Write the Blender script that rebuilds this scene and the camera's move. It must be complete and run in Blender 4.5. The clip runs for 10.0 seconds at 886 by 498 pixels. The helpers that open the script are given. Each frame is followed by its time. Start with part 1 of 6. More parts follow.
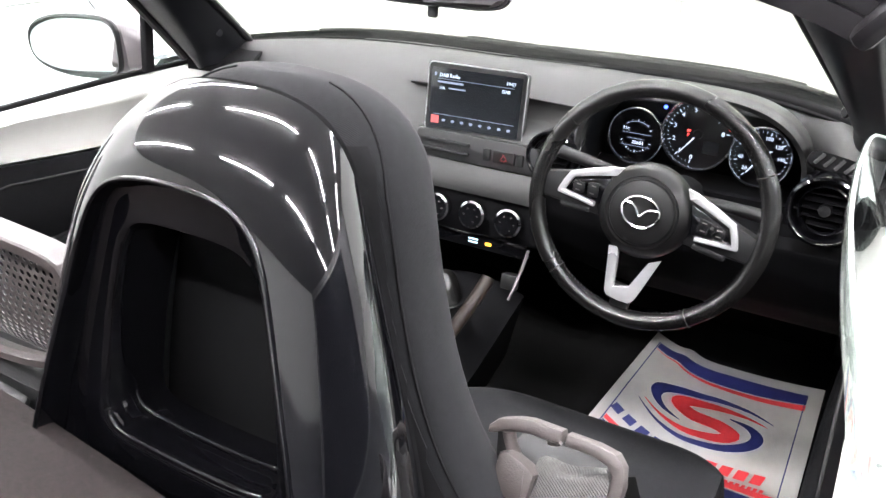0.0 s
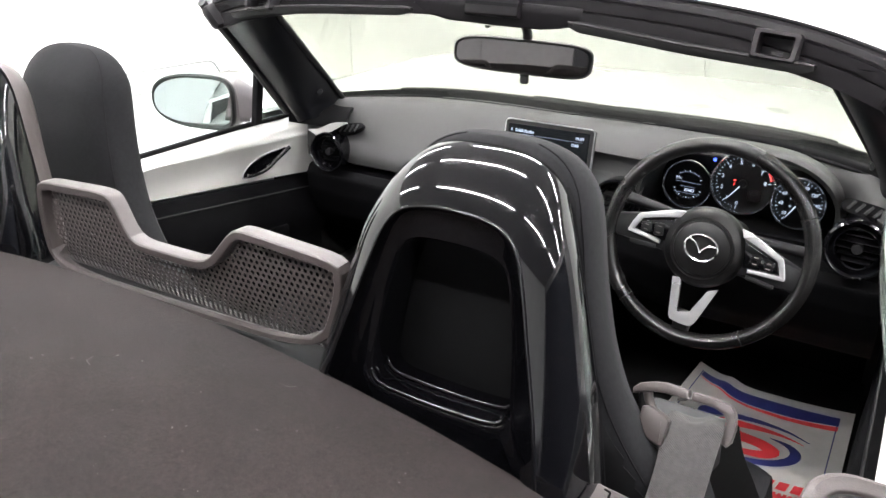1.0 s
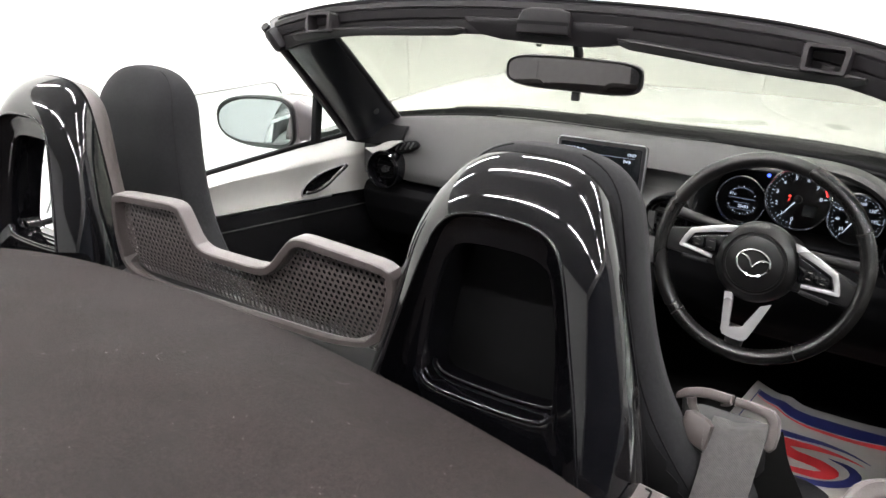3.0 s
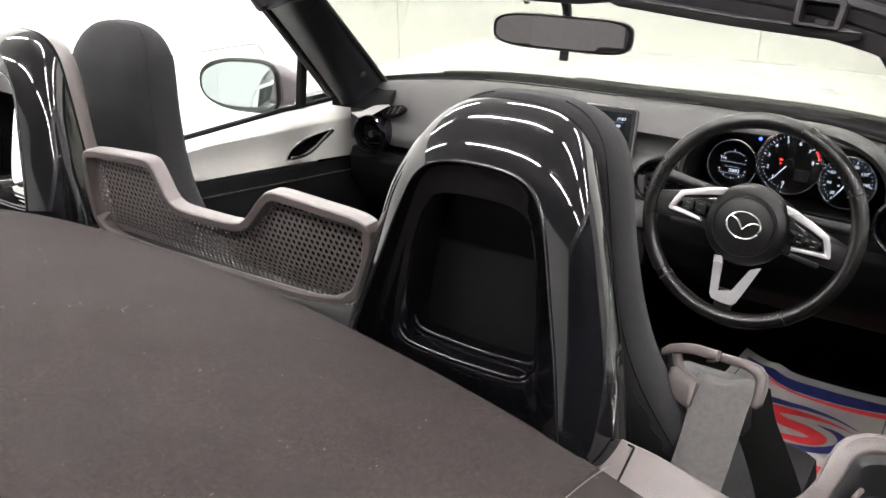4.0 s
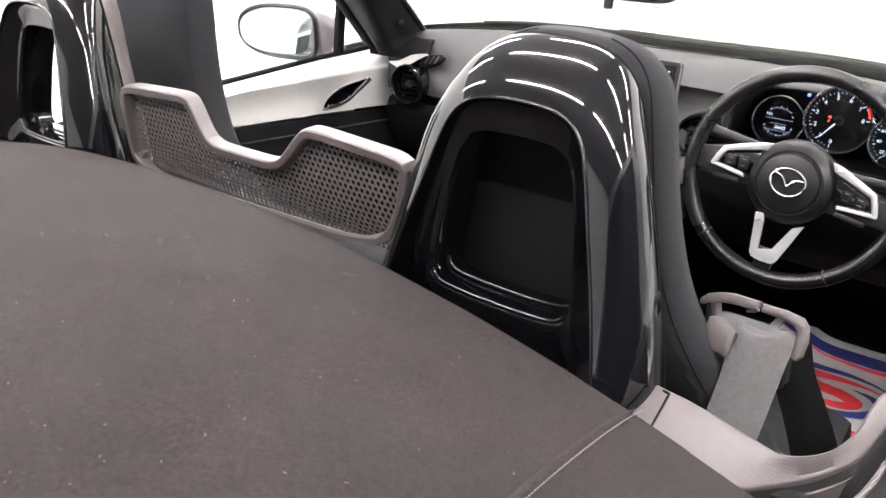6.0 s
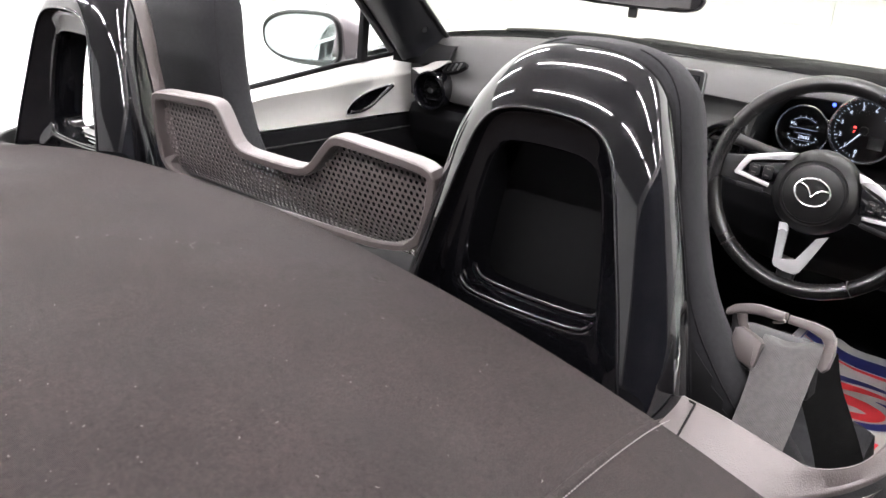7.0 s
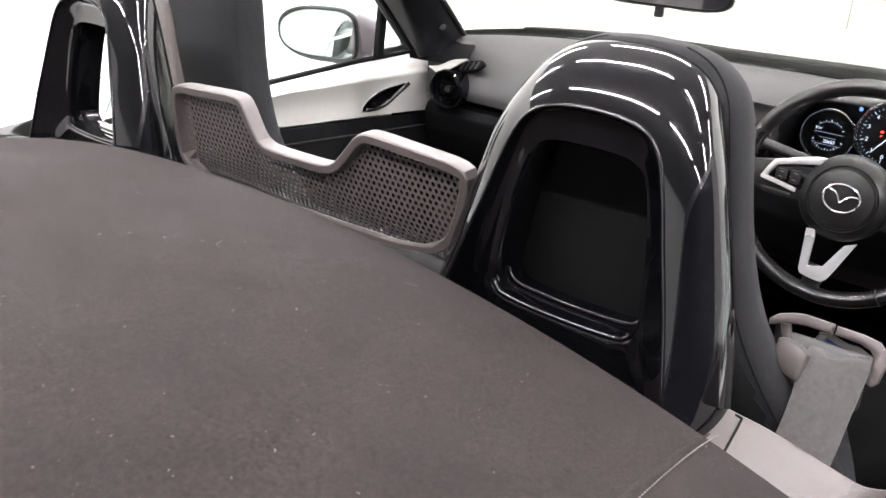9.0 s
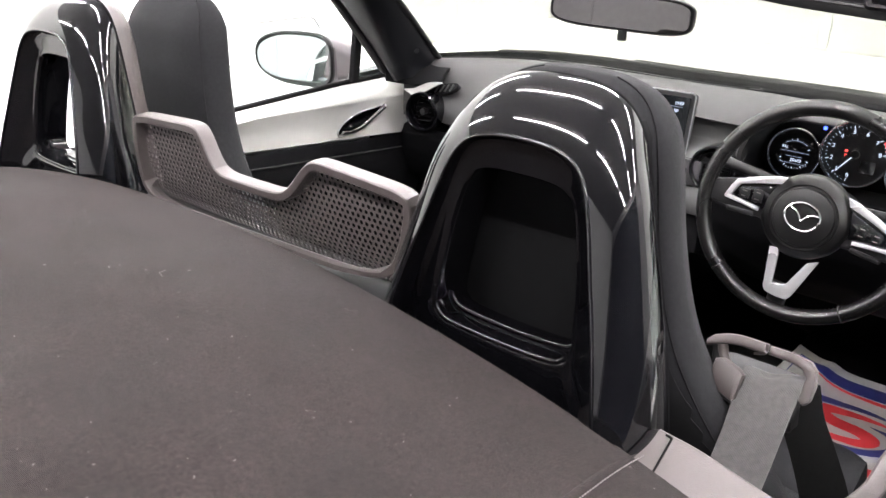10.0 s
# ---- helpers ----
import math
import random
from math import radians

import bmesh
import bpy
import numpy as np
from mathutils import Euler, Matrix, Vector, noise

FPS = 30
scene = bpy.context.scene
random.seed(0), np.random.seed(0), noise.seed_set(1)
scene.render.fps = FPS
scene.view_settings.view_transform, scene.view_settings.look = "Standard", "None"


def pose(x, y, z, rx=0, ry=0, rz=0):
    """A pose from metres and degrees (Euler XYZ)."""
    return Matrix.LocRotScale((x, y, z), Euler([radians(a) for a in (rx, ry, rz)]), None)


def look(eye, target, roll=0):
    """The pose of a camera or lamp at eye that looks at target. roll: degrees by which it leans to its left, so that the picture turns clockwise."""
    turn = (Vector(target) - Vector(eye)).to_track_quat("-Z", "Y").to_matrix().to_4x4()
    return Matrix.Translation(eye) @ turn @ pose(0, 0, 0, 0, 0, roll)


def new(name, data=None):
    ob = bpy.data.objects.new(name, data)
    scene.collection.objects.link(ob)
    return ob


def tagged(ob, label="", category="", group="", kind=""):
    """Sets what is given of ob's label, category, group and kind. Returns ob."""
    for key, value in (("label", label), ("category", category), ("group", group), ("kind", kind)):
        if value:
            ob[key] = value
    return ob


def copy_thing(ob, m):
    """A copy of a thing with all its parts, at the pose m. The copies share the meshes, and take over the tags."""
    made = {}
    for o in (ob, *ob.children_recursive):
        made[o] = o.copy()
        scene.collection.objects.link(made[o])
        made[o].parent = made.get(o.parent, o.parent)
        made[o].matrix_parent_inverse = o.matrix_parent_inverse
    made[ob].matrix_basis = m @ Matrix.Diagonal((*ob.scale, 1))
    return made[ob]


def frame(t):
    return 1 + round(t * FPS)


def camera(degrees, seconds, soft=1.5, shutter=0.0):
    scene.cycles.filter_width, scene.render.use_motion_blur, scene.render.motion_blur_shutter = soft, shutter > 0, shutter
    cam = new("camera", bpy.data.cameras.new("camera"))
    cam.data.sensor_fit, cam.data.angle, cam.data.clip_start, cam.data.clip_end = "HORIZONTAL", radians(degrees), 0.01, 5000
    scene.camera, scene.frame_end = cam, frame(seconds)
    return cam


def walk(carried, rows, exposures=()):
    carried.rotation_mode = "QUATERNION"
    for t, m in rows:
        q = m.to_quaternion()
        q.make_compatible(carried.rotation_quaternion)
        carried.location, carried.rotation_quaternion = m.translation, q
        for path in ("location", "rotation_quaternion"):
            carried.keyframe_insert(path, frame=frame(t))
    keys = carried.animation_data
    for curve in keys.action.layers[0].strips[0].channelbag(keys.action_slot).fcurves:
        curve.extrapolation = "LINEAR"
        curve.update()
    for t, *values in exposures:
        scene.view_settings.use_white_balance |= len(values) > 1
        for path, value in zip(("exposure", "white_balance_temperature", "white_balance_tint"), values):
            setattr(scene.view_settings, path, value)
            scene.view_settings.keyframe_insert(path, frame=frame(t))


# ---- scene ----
cam = camera(57.2, 10.0)
PATH = [
    (0, (0.655, -1.009, 1.32), (-0.236, 0.513, 0.376), -0.5),
    (0.5, (0.672, -1.165, 1.361), (-0.225, 0.388, 0.476), -0.7),
    (1, (0.645, -1.246, 1.391), (-0.297, 0.306, 0.551), -0.2),
    (1.5, (0.622, -1.28, 1.397), (-0.404, 0.241, 0.6), -0.4),
    (2, (0.638, -1.286, 1.404), (-0.432, 0.216, 0.63), -1.2),
    (3.5, (0.673, -1.258, 1.378), (-0.392, 0.227, 0.564), -2.0),
    (4, (0.67, -1.251, 1.364), (-0.371, 0.231, 0.517), -1.5),
    (4.5, (0.668, -1.247, 1.359), (-0.375, 0.224, 0.493), -0.9),
    (5, (0.669, -1.249, 1.348), (-0.395, 0.186, 0.448), -1.7),
    (5.5, (0.669, -1.249, 1.341), (-0.402, 0.156, 0.404), -1.6),
    (6.8, (0.663, -1.259, 1.355), (-0.447, 0.126, 0.435), -1.0),
    (7, (0.663, -1.26, 1.35), (-0.457, 0.118, 0.427), -1.1),
    (7.5, (0.653, -1.263, 1.347), (-0.481, 0.103, 0.426), -0.6),
    (8, (0.647, -1.257, 1.343), (-0.485, 0.113, 0.427), -0.4),
    (8.5, (0.634, -1.258, 1.339), (-0.491, 0.116, 0.419), -0.3),
    (9, (0.63, -1.257, 1.341), (-0.497, 0.114, 0.418), -0.4),
    (9.5, (0.64, -1.255, 1.344), (-0.493, 0.117, 0.43), -0.4),
    (10, (0.671, -1.237, 1.353), (-0.461, 0.155, 0.469), -0.9),
]
LIGHTNESS = [(0, 1.20, 6300, 14), (0.5, 0.88, 6350, 13), (1, 0.58, 6400, 13), (1.5, 0.40, 6450, 12), (2, 0.25, 6450, 12), (3.5, 0.44, 6550, 13), (4.5, 0.74, 6650, 15), (5.5, 0.97, 6550, 17), (7, 0.86, 6450, 17), (10, 0.84, 6450, 16)]
walk(cam, [(t, look(eye, target, roll)) for t, eye, target, roll in PATH], LIGHTNESS)

# ---- world, light ----
world = bpy.data.worlds.new("room_air")
scene.world = world
world.use_nodes = True
world.node_tree.nodes["Background"].inputs["Color"].default_value = (0.9, 0.95, 1.0, 1)
world.node_tree.nodes["Background"].inputs["Strength"].default_value = 0.3
scene.view_settings.exposure = 0.0
TUBE_POWER = 208.0


# ---- materials ----
def mat(name, color, rough=0.5, metal=0.0, var=0.15, scale=60.0, broad=3.0, bump=0.0, bump_scale=400.0, coat=0.0, spec=0.5, second=None):
    """A procedural surface: colour varied by fine grain and broad stains, roughness varied too, with fine relief."""
    m = bpy.data.materials.new(name)
    m.use_nodes = True
    nt = m.node_tree
    b = nt.nodes["Principled BSDF"]
    co = nt.nodes.new("ShaderNodeTexCoord")
    fine, wide = nt.nodes.new("ShaderNodeTexNoise"), nt.nodes.new("ShaderNodeTexNoise")
    fine.inputs["Scale"].default_value, wide.inputs["Scale"].default_value = scale, broad
    fine.inputs["Detail"].default_value, wide.inputs["Detail"].default_value = 4, 5
    for n in (fine, wide):
        nt.links.new(co.outputs["Object"], n.inputs["Vector"])
    add = nt.nodes.new("ShaderNodeMath")
    nt.links.new(fine.outputs["Fac"], add.inputs[0])
    nt.links.new(wide.outputs["Fac"], add.inputs[1])
    ramp = nt.nodes.new("ShaderNodeMapRange")
    nt.links.new(add.outputs[0], ramp.inputs["Value"])
    ramp.inputs["From Min"].default_value, ramp.inputs["From Max"].default_value = 0.65, 1.35
    mix = nt.nodes.new("ShaderNodeMix")
    mix.data_type = "RGBA"
    nt.links.new(ramp.outputs["Result"], mix.inputs[0])
    low = [c * (1 - var) for c in color]
    high = second or [min(1, c * (1 + var)) for c in color]
    mix.inputs[6].default_value, mix.inputs[7].default_value = (*low, 1), (*high, 1)
    nt.links.new(mix.outputs[2], b.inputs["Base Color"])
    rr = nt.nodes.new("ShaderNodeMapRange")
    nt.links.new(wide.outputs["Fac"], rr.inputs["Value"])
    rr.inputs["From Min"].default_value, rr.inputs["From Max"].default_value = 0.3, 0.7
    rr.inputs["To Min"].default_value, rr.inputs["To Max"].default_value = max(0.01, rough * 0.88), min(1, rough * 1.12)
    nt.links.new(rr.outputs["Result"], b.inputs["Roughness"])
    b.inputs["Metallic"].default_value = metal
    b.inputs["Coat Weight"].default_value = coat
    b.inputs["Coat Roughness"].default_value = 0.03
    b.inputs["Specular IOR Level"].default_value = spec
    if bump:
        bn, bt = nt.nodes.new("ShaderNodeBump"), nt.nodes.new("ShaderNodeTexNoise")
        bt.inputs["Scale"].default_value = bump_scale
        bt.inputs["Detail"].default_value = 3
        nt.links.new(co.outputs["Object"], bt.inputs["Vector"])
        nt.links.new(bt.outputs["Fac"], bn.inputs["Height"])
        bn.inputs["Strength"].default_value = bump
        bn.inputs["Distance"].default_value = 0.001
        nt.links.new(bn.outputs["Normal"], b.inputs["Normal"])
    return m


def glowing(name, color, power, base=(0.02, 0.02, 0.02)):
    m = bpy.data.materials.new(name)
    m.use_nodes = True
    b = m.node_tree.nodes["Principled BSDF"]
    b.inputs["Base Color"].default_value = (*base, 1)
    b.inputs["Emission Color"].default_value = (*color, 1)
    b.inputs["Emission Strength"].default_value = power
    b.inputs["Roughness"].default_value = 0.4
    return m


def pane(name, tint, gloss=1.0):
    m = bpy.data.materials.new(name)
    m.use_nodes = True
    nt = m.node_tree
    nt.nodes.remove(nt.nodes["Principled BSDF"])
    clear, shine, mixer, fres = (nt.nodes.new(k) for k in ("ShaderNodeBsdfTransparent", "ShaderNodeBsdfGlossy", "ShaderNodeMixShader", "ShaderNodeLayerWeight"))
    clear.inputs["Color"].default_value = (*tint, 1)
    shine.inputs["Roughness"].default_value = 0.01
    shine.inputs["Color"].default_value = (gloss, gloss, gloss, 1)
    fifth, scale = nt.nodes.new("ShaderNodeMath"), nt.nodes.new("ShaderNodeMath")
    fifth.operation, scale.operation = "POWER", "MULTIPLY_ADD"
    fifth.inputs[1].default_value = 5.0
    scale.inputs[1].default_value, scale.inputs[2].default_value = 0.9, 0.022
    nt.links.new(fres.outputs["Facing"], fifth.inputs[0])
    nt.links.new(fifth.outputs[0], scale.inputs[0])
    nt.links.new(scale.outputs[0], mixer.inputs[0])
    nt.links.new(clear.outputs[0], mixer.inputs[1])
    nt.links.new(shine.outputs[0], mixer.inputs[2])
    nt.links.new(mixer.outputs[0], nt.nodes["Material Output"].inputs["Surface"])
    return m


def weave(name, color, second, pitch, rough, bump=0.5, spots=0.0, axes=("X", "Y")):
    """Woven cloth: two crossed waves give the threads, noise the wear, small cells the lint."""
    m = mat(name, color, rough, var=0.2, scale=240, broad=7, spec=0.15, second=second)
    nt = m.node_tree
    b = nt.nodes["Principled BSDF"]
    co = nt.nodes["Texture Coordinate"]
    waves = []
    for axis in axes:
        w = nt.nodes.new("ShaderNodeTexWave")
        w.bands_direction = axis
        w.inputs["Scale"].default_value = 1 / pitch / 2
        w.inputs["Distortion"].default_value = 1.5
        w.inputs["Detail"].default_value = 1
        nt.links.new(co.outputs["Object"], w.inputs["Vector"])
        waves.append(w)
    mul = nt.nodes.new("ShaderNodeMath")
    mul.operation = "ADD"
    nt.links.new(waves[0].outputs["Fac"], mul.inputs[0])
    nt.links.new(waves[1].outputs["Fac"], mul.inputs[1])
    bn = nt.nodes.new("ShaderNodeBump")
    bn.inputs["Strength"].default_value = bump
    bn.inputs["Distance"].default_value = 0.0006
    nt.links.new(mul.outputs[0], bn.inputs["Height"])
    nt.links.new(bn.outputs["Normal"], b.inputs["Normal"])
    b.inputs["Sheen Weight"].default_value = 0.02
    b.inputs["Sheen Roughness"].default_value = 0.5
    if spots:
        v = nt.nodes.new("ShaderNodeTexVoronoi")
        v.inputs["Scale"].default_value = 150
        nt.links.new(co.outputs["Object"], v.inputs["Vector"])
        cut = nt.nodes.new("ShaderNodeMapRange")
        cut.inputs["From Min"].default_value, cut.inputs["From Max"].default_value = 0.07, 0.03
        nt.links.new(v.outputs["Distance"], cut.inputs["Value"])
        pick = nt.nodes.new("ShaderNodeTexNoise")
        pick.inputs["Scale"].default_value = 23
        nt.links.new(co.outputs["Object"], pick.inputs["Vector"])
        gate = nt.nodes.new("ShaderNodeMapRange")
        gate.inputs["From Min"].default_value, gate.inputs["From Max"].default_value = 0.50, 0.62
        nt.links.new(pick.outputs["Fac"], gate.inputs["Value"])
        both = nt.nodes.new("ShaderNodeMath")
        both.operation = "MULTIPLY"
        nt.links.new(cut.outputs["Result"], both.inputs[0])
        nt.links.new(gate.outputs["Result"], both.inputs[1])
        strength = nt.nodes.new("ShaderNodeMath")
        strength.operation = "MULTIPLY"
        strength.inputs[1].default_value = spots
        nt.links.new(both.outputs[0], strength.inputs[0])
        over = nt.nodes.new("ShaderNodeMix")
        over.data_type = "RGBA"
        old = b.inputs["Base Color"].links[0].from_socket
        nt.links.new(strength.outputs[0], over.inputs[0])
        nt.links.new(old, over.inputs[6])
        over.inputs[7].default_value = (0.25, 0.24, 0.23, 1)
        nt.links.new(over.outputs[2], b.inputs["Base Color"])
    return m


def blotch(m, scale, amount):
    """Uneven wear: lightens and darkens the base colour by noise of one size."""
    nt = m.node_tree
    b = nt.nodes["Principled BSDF"]
    old = b.inputs["Base Color"].links[0].from_socket
    n = nt.nodes.new("ShaderNodeTexNoise")
    n.inputs["Scale"].default_value = scale
    n.inputs["Detail"].default_value = 6
    n.inputs["Roughness"].default_value = 0.65
    nt.links.new(nt.nodes["Texture Coordinate"].outputs["Object"], n.inputs["Vector"])
    r = nt.nodes.new("ShaderNodeMapRange")
    r.inputs["From Min"].default_value, r.inputs["From Max"].default_value = 0.32, 0.68
    r.inputs["To Min"].default_value, r.inputs["To Max"].default_value = 1 - amount, 1 + amount
    nt.links.new(n.outputs["Fac"], r.inputs["Value"])
    mul = nt.nodes.new("ShaderNodeVectorMath")
    mul.operation = "MULTIPLY"
    nt.links.new(old, mul.inputs[0])
    nt.links.new(r.outputs["Result"], mul.inputs[1])
    nt.links.new(mul.outputs[0], b.inputs["Base Color"])


WHITE_PAINT = mat("white_car_paint", (0.68, 0.69, 0.68), 0.3, var=0.02, coat=1.0)
DOOR_WHITE = mat("satin_white_door_trim", (0.45, 0.45, 0.43), 0.32, var=0.03, coat=0.4)
PIANO = mat("gloss_black_plastic", (0.0023, 0.0023, 0.0029), 0.05, spec=0.5, var=0.15, scale=30)
SATIN_BLACK = mat("satin_black_plastic", (0.006, 0.006, 0.0065), 0.28, var=0.1, scale=100, spec=0.35)
TOP_CLOTH = weave("black_soft_top_cloth", (0.0098, 0.0068, 0.0066), (0.0163, 0.0115, 0.0112), 0.0011, 0.9, 0.6, spots=0.8)
blotch(TOP_CLOTH, 16, 0.22)
blotch(TOP_CLOTH, 420, 0.55)
SEAT_CLOTH = weave("black_seat_cloth", (0.0066, 0.0067, 0.0076), (0.0107, 0.0108, 0.0121), 0.0010, 0.85, 0.15)
TRIM = mat("grey_grained_plastic", (0.0475, 0.0394, 0.0380), 0.5, var=0.07, scale=300, bump=0.35, bump_scale=900)
DEFLECTOR = mat("dark_grey_grained_plastic", (0.047, 0.039, 0.038), 0.42, var=0.07, scale=300, bump=0.3, bump_scale=900)
DARK_TRIM = mat("black_grained_plastic", (0.00663, 0.00663, 0.00702), 0.5, spec=0.28, var=0.1, scale=250, bump=0.3, bump_scale=900)
HEADER_PLASTIC = mat("charcoal_header_plastic", (0.0044, 0.0036, 0.0046), 0.5, var=0.1, scale=200, bump=0.2, bump_scale=800, spec=0.2)
SOCKET = mat("grey_socket_plastic", (0.0098, 0.0083, 0.0092), 0.45, var=0.08, scale=250, bump=0.25, bump_scale=800, spec=0.3)
PILLAR = mat("black_pillar_plastic", (0.00585, 0.00624, 0.00819), 0.38, var=0.1, scale=200, bump=0.2, bump_scale=800)
DASH = mat("grey_dash_vinyl", (0.0225, 0.0225, 0.0223), 0.55, var=0.08, scale=260, bump=0.5, bump_scale=700)
DASH_MID = mat("dark_grey_dash_vinyl", (0.0145, 0.0145, 0.0143), 0.5, var=0.1, scale=260, bump=0.4, bump_scale=700)
DASH_DARK = mat("black_dash_vinyl", (0.0052, 0.0052, 0.0055), 0.55, spec=0.22, var=0.1, scale=260, bump=0.4, bump_scale=700)
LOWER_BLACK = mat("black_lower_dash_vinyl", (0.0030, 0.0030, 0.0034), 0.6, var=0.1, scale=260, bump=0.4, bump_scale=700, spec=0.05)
LEATHER = mat("black_wheel_leather", (0.0055, 0.0052, 0.0052), 0.27, var=0.15, scale=200, bump=0.35, bump_scale=450)
BOSS = mat("satin_black_airbag_cover", (0.0048, 0.0046, 0.0048), 0.36, var=0.1, scale=250, bump=0.2, bump_scale=900, spec=0.45)
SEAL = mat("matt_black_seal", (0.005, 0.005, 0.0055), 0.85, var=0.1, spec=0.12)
RUBBER = mat("black_rubber", (0.0117, 0.0117, 0.01248), 0.6, var=0.1)
CARPET = mat("black_carpet", (0.006, 0.006, 0.006), 0.95, var=0.3, scale=500, bump=0.8, bump_scale=600, spec=0.1)
CHROME = mat("chrome", (0.82, 0.82, 0.82), 0.08, metal=1.0, var=0.02)
SATIN = mat("satin_silver", (0.64, 0.64, 0.65), 0.28, metal=0.65, var=0.04, scale=400)
DOOR_GLASS = mat("door_mirror_glass", (0.62, 0.65, 0.655), 0.02, metal=1.0, var=0.01)
DIM_MIRROR = mat("dimmed_mirror_glass", (0.085, 0.082, 0.082), 0.02, metal=1.0, var=0.01)
BELT = weave("grey_belt_webbing", (0.088, 0.085, 0.084), (0.106, 0.103, 0.101), 0.0021, 0.75, 1.0, axes=("DIAGONAL", "X"))
BROWN_LEATHER = mat("dark_brown_leather", (0.022, 0.015, 0.012), 0.5, var=0.15, scale=200, bump=0.35, bump_scale=450, spec=0.25)
BELT_BLACK = weave("black_belt_webbing", (0.00468, 0.00468, 0.00468), (0.00702, 0.00702, 0.00702), 0.0012, 0.85, 0.2)
SEAM_THREAD = mat("grey_seam_thread", (0.1326, 0.1248, 0.1209), 0.8, var=0.2)
DARK_THREAD = mat("dark_thread", (0.008, 0.008, 0.008), 0.9, var=0.1)
LINT = mat("pale_lint", (0.078, 0.07488, 0.07176), 0.9, var=0.4)
SCREEN_BLACK = mat("black_screen_glass", (0.014, 0.016, 0.019), 0.12, var=0.1, coat=0.5)
DIAL_BLACK = mat("black_dial_face", (0.006, 0.006, 0.008), 0.5, var=0.1)
HOUSING = mat("grey_painted_housing", (0.13, 0.118, 0.122), 0.3, var=0.06, coat=0.6)
SCREEN_GLASS = pane("tinted_windscreen_glass", (0.662, 0.678, 0.638))
GLASS = pane("clear_window_glass", (0.90, 0.95, 0.93))
DIAL_GLASS = pane("dial_cover_glass", (0.97, 0.97, 0.97), 0.35)
GLOW_WHITE = glowing("lit_white_marks", (0.70, 0.82, 1.0), 1.0)
GLOW_DIM = glowing("lit_dim_marks", (0.62, 0.74, 1.0), 0.34)
GLOW_RED = glowing("lit_red_marks", (1.0, 0.06, 0.05), 2.2)
GLOW_BLUE = glowing("lit_blue_marks", (0.06, 0.12, 1.0), 3.0)
GLOW_AMBER = glowing("lit_amber_marks", (1.0, 0.45, 0.03), 1.8)
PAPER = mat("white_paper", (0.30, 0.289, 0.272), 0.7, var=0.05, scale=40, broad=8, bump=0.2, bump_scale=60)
PRINT_RED = mat("red_print", (0.4836, 0.0234, 0.0312), 0.6, var=0.05)
PRINT_BLUE = mat("blue_print", (0.0117, 0.0156, 0.1014), 0.6, var=0.08)
WALL = mat("white_wall_panel", (0.78, 0.79, 0.765), 0.6, var=0.03, scale=20, broad=0.8)
SOUTH_WALL = mat("pale_grey_wall_panel", (0.66, 0.66, 0.665), 0.5, var=0.1, scale=20, broad=0.8)
EAST_WALL = mat("grey_wall_panel", (0.36, 0.36, 0.365), 0.5, var=0.1, scale=20, broad=0.8)
CURTAIN = mat("navy_strip_curtain", (0.007, 0.009, 0.018), 0.5, var=0.2, scale=6, broad=1.5)
DARK_WALL = mat("dark_grey_wall_panel", (0.085, 0.088, 0.096), 0.5, var=0.1, scale=20, broad=0.8)
FLOOR = mat("grey_painted_floor", (0.56, 0.56, 0.55), 0.4, var=0.06, scale=12, broad=0.7)
LANE = mat("dark_rubber_lane", (0.05, 0.052, 0.058), 0.5, var=0.15, scale=12, broad=0.7)
CEILING = mat("pale_grey_ceiling", (0.30, 0.294, 0.298), 0.8, var=0.03, scale=10, broad=0.6)
LAMP_BODY = mat("white_lamp_body", (0.75, 0.75, 0.75), 0.4, var=0.02)
TUBE_GLOW = glowing("lit_tube", (1.0, 0.985, 0.96), TUBE_POWER, (0.9, 0.9, 0.9))
TYRE = mat("tyre_rubber", (0.018, 0.018, 0.018), 0.8, var=0.15, bump=0.3, bump_scale=80)
ALLOY = mat("dark_alloy", (0.20, 0.20, 0.21), 0.35, metal=1.0, var=0.05)


# ---- mesh helpers ----
def part(name, bm, material, parent=None, label="", sharp=38):
    """Links a bmesh as one mesh object under a thing or under a part."""
    bmesh.ops.recalc_face_normals(bm, faces=bm.faces[:])
    me = bpy.data.meshes.new(name)
    bm.to_mesh(me)
    bm.free()
    me.materials.append(material)
    me.shade_smooth()
    me.set_sharp_from_angle(angle=radians(sharp))
    ob = new(name, me)
    if parent is not None:
        ob.parent = parent
    if label:
        ob["label"] = label
    return ob


def thing(name, label, category, group="", kind=""):
    return tagged(new(name), label, category, group, kind)


def spline(pts, n, closed=False):
    """n points on a smooth curve through pts."""
    p = [Vector(q) for q in pts]
    k = len(p)
    out = []
    spans = k if closed else k - 1
    for i in range(n):
        t = i * spans / (n if closed else n - 1)
        j = min(int(t), spans - 1)
        f = t - j
        a, b, c, d = ((p[(j + o) % k] if closed else p[max(0, min(k - 1, j + o))]) for o in (-1, 0, 1, 2))
        out.append(0.5 * (2 * b + (c - a) * f + (2 * a - 5 * b + 4 * c - d) * f * f + (3 * b - a - 3 * c + d) * f**3))
    return out


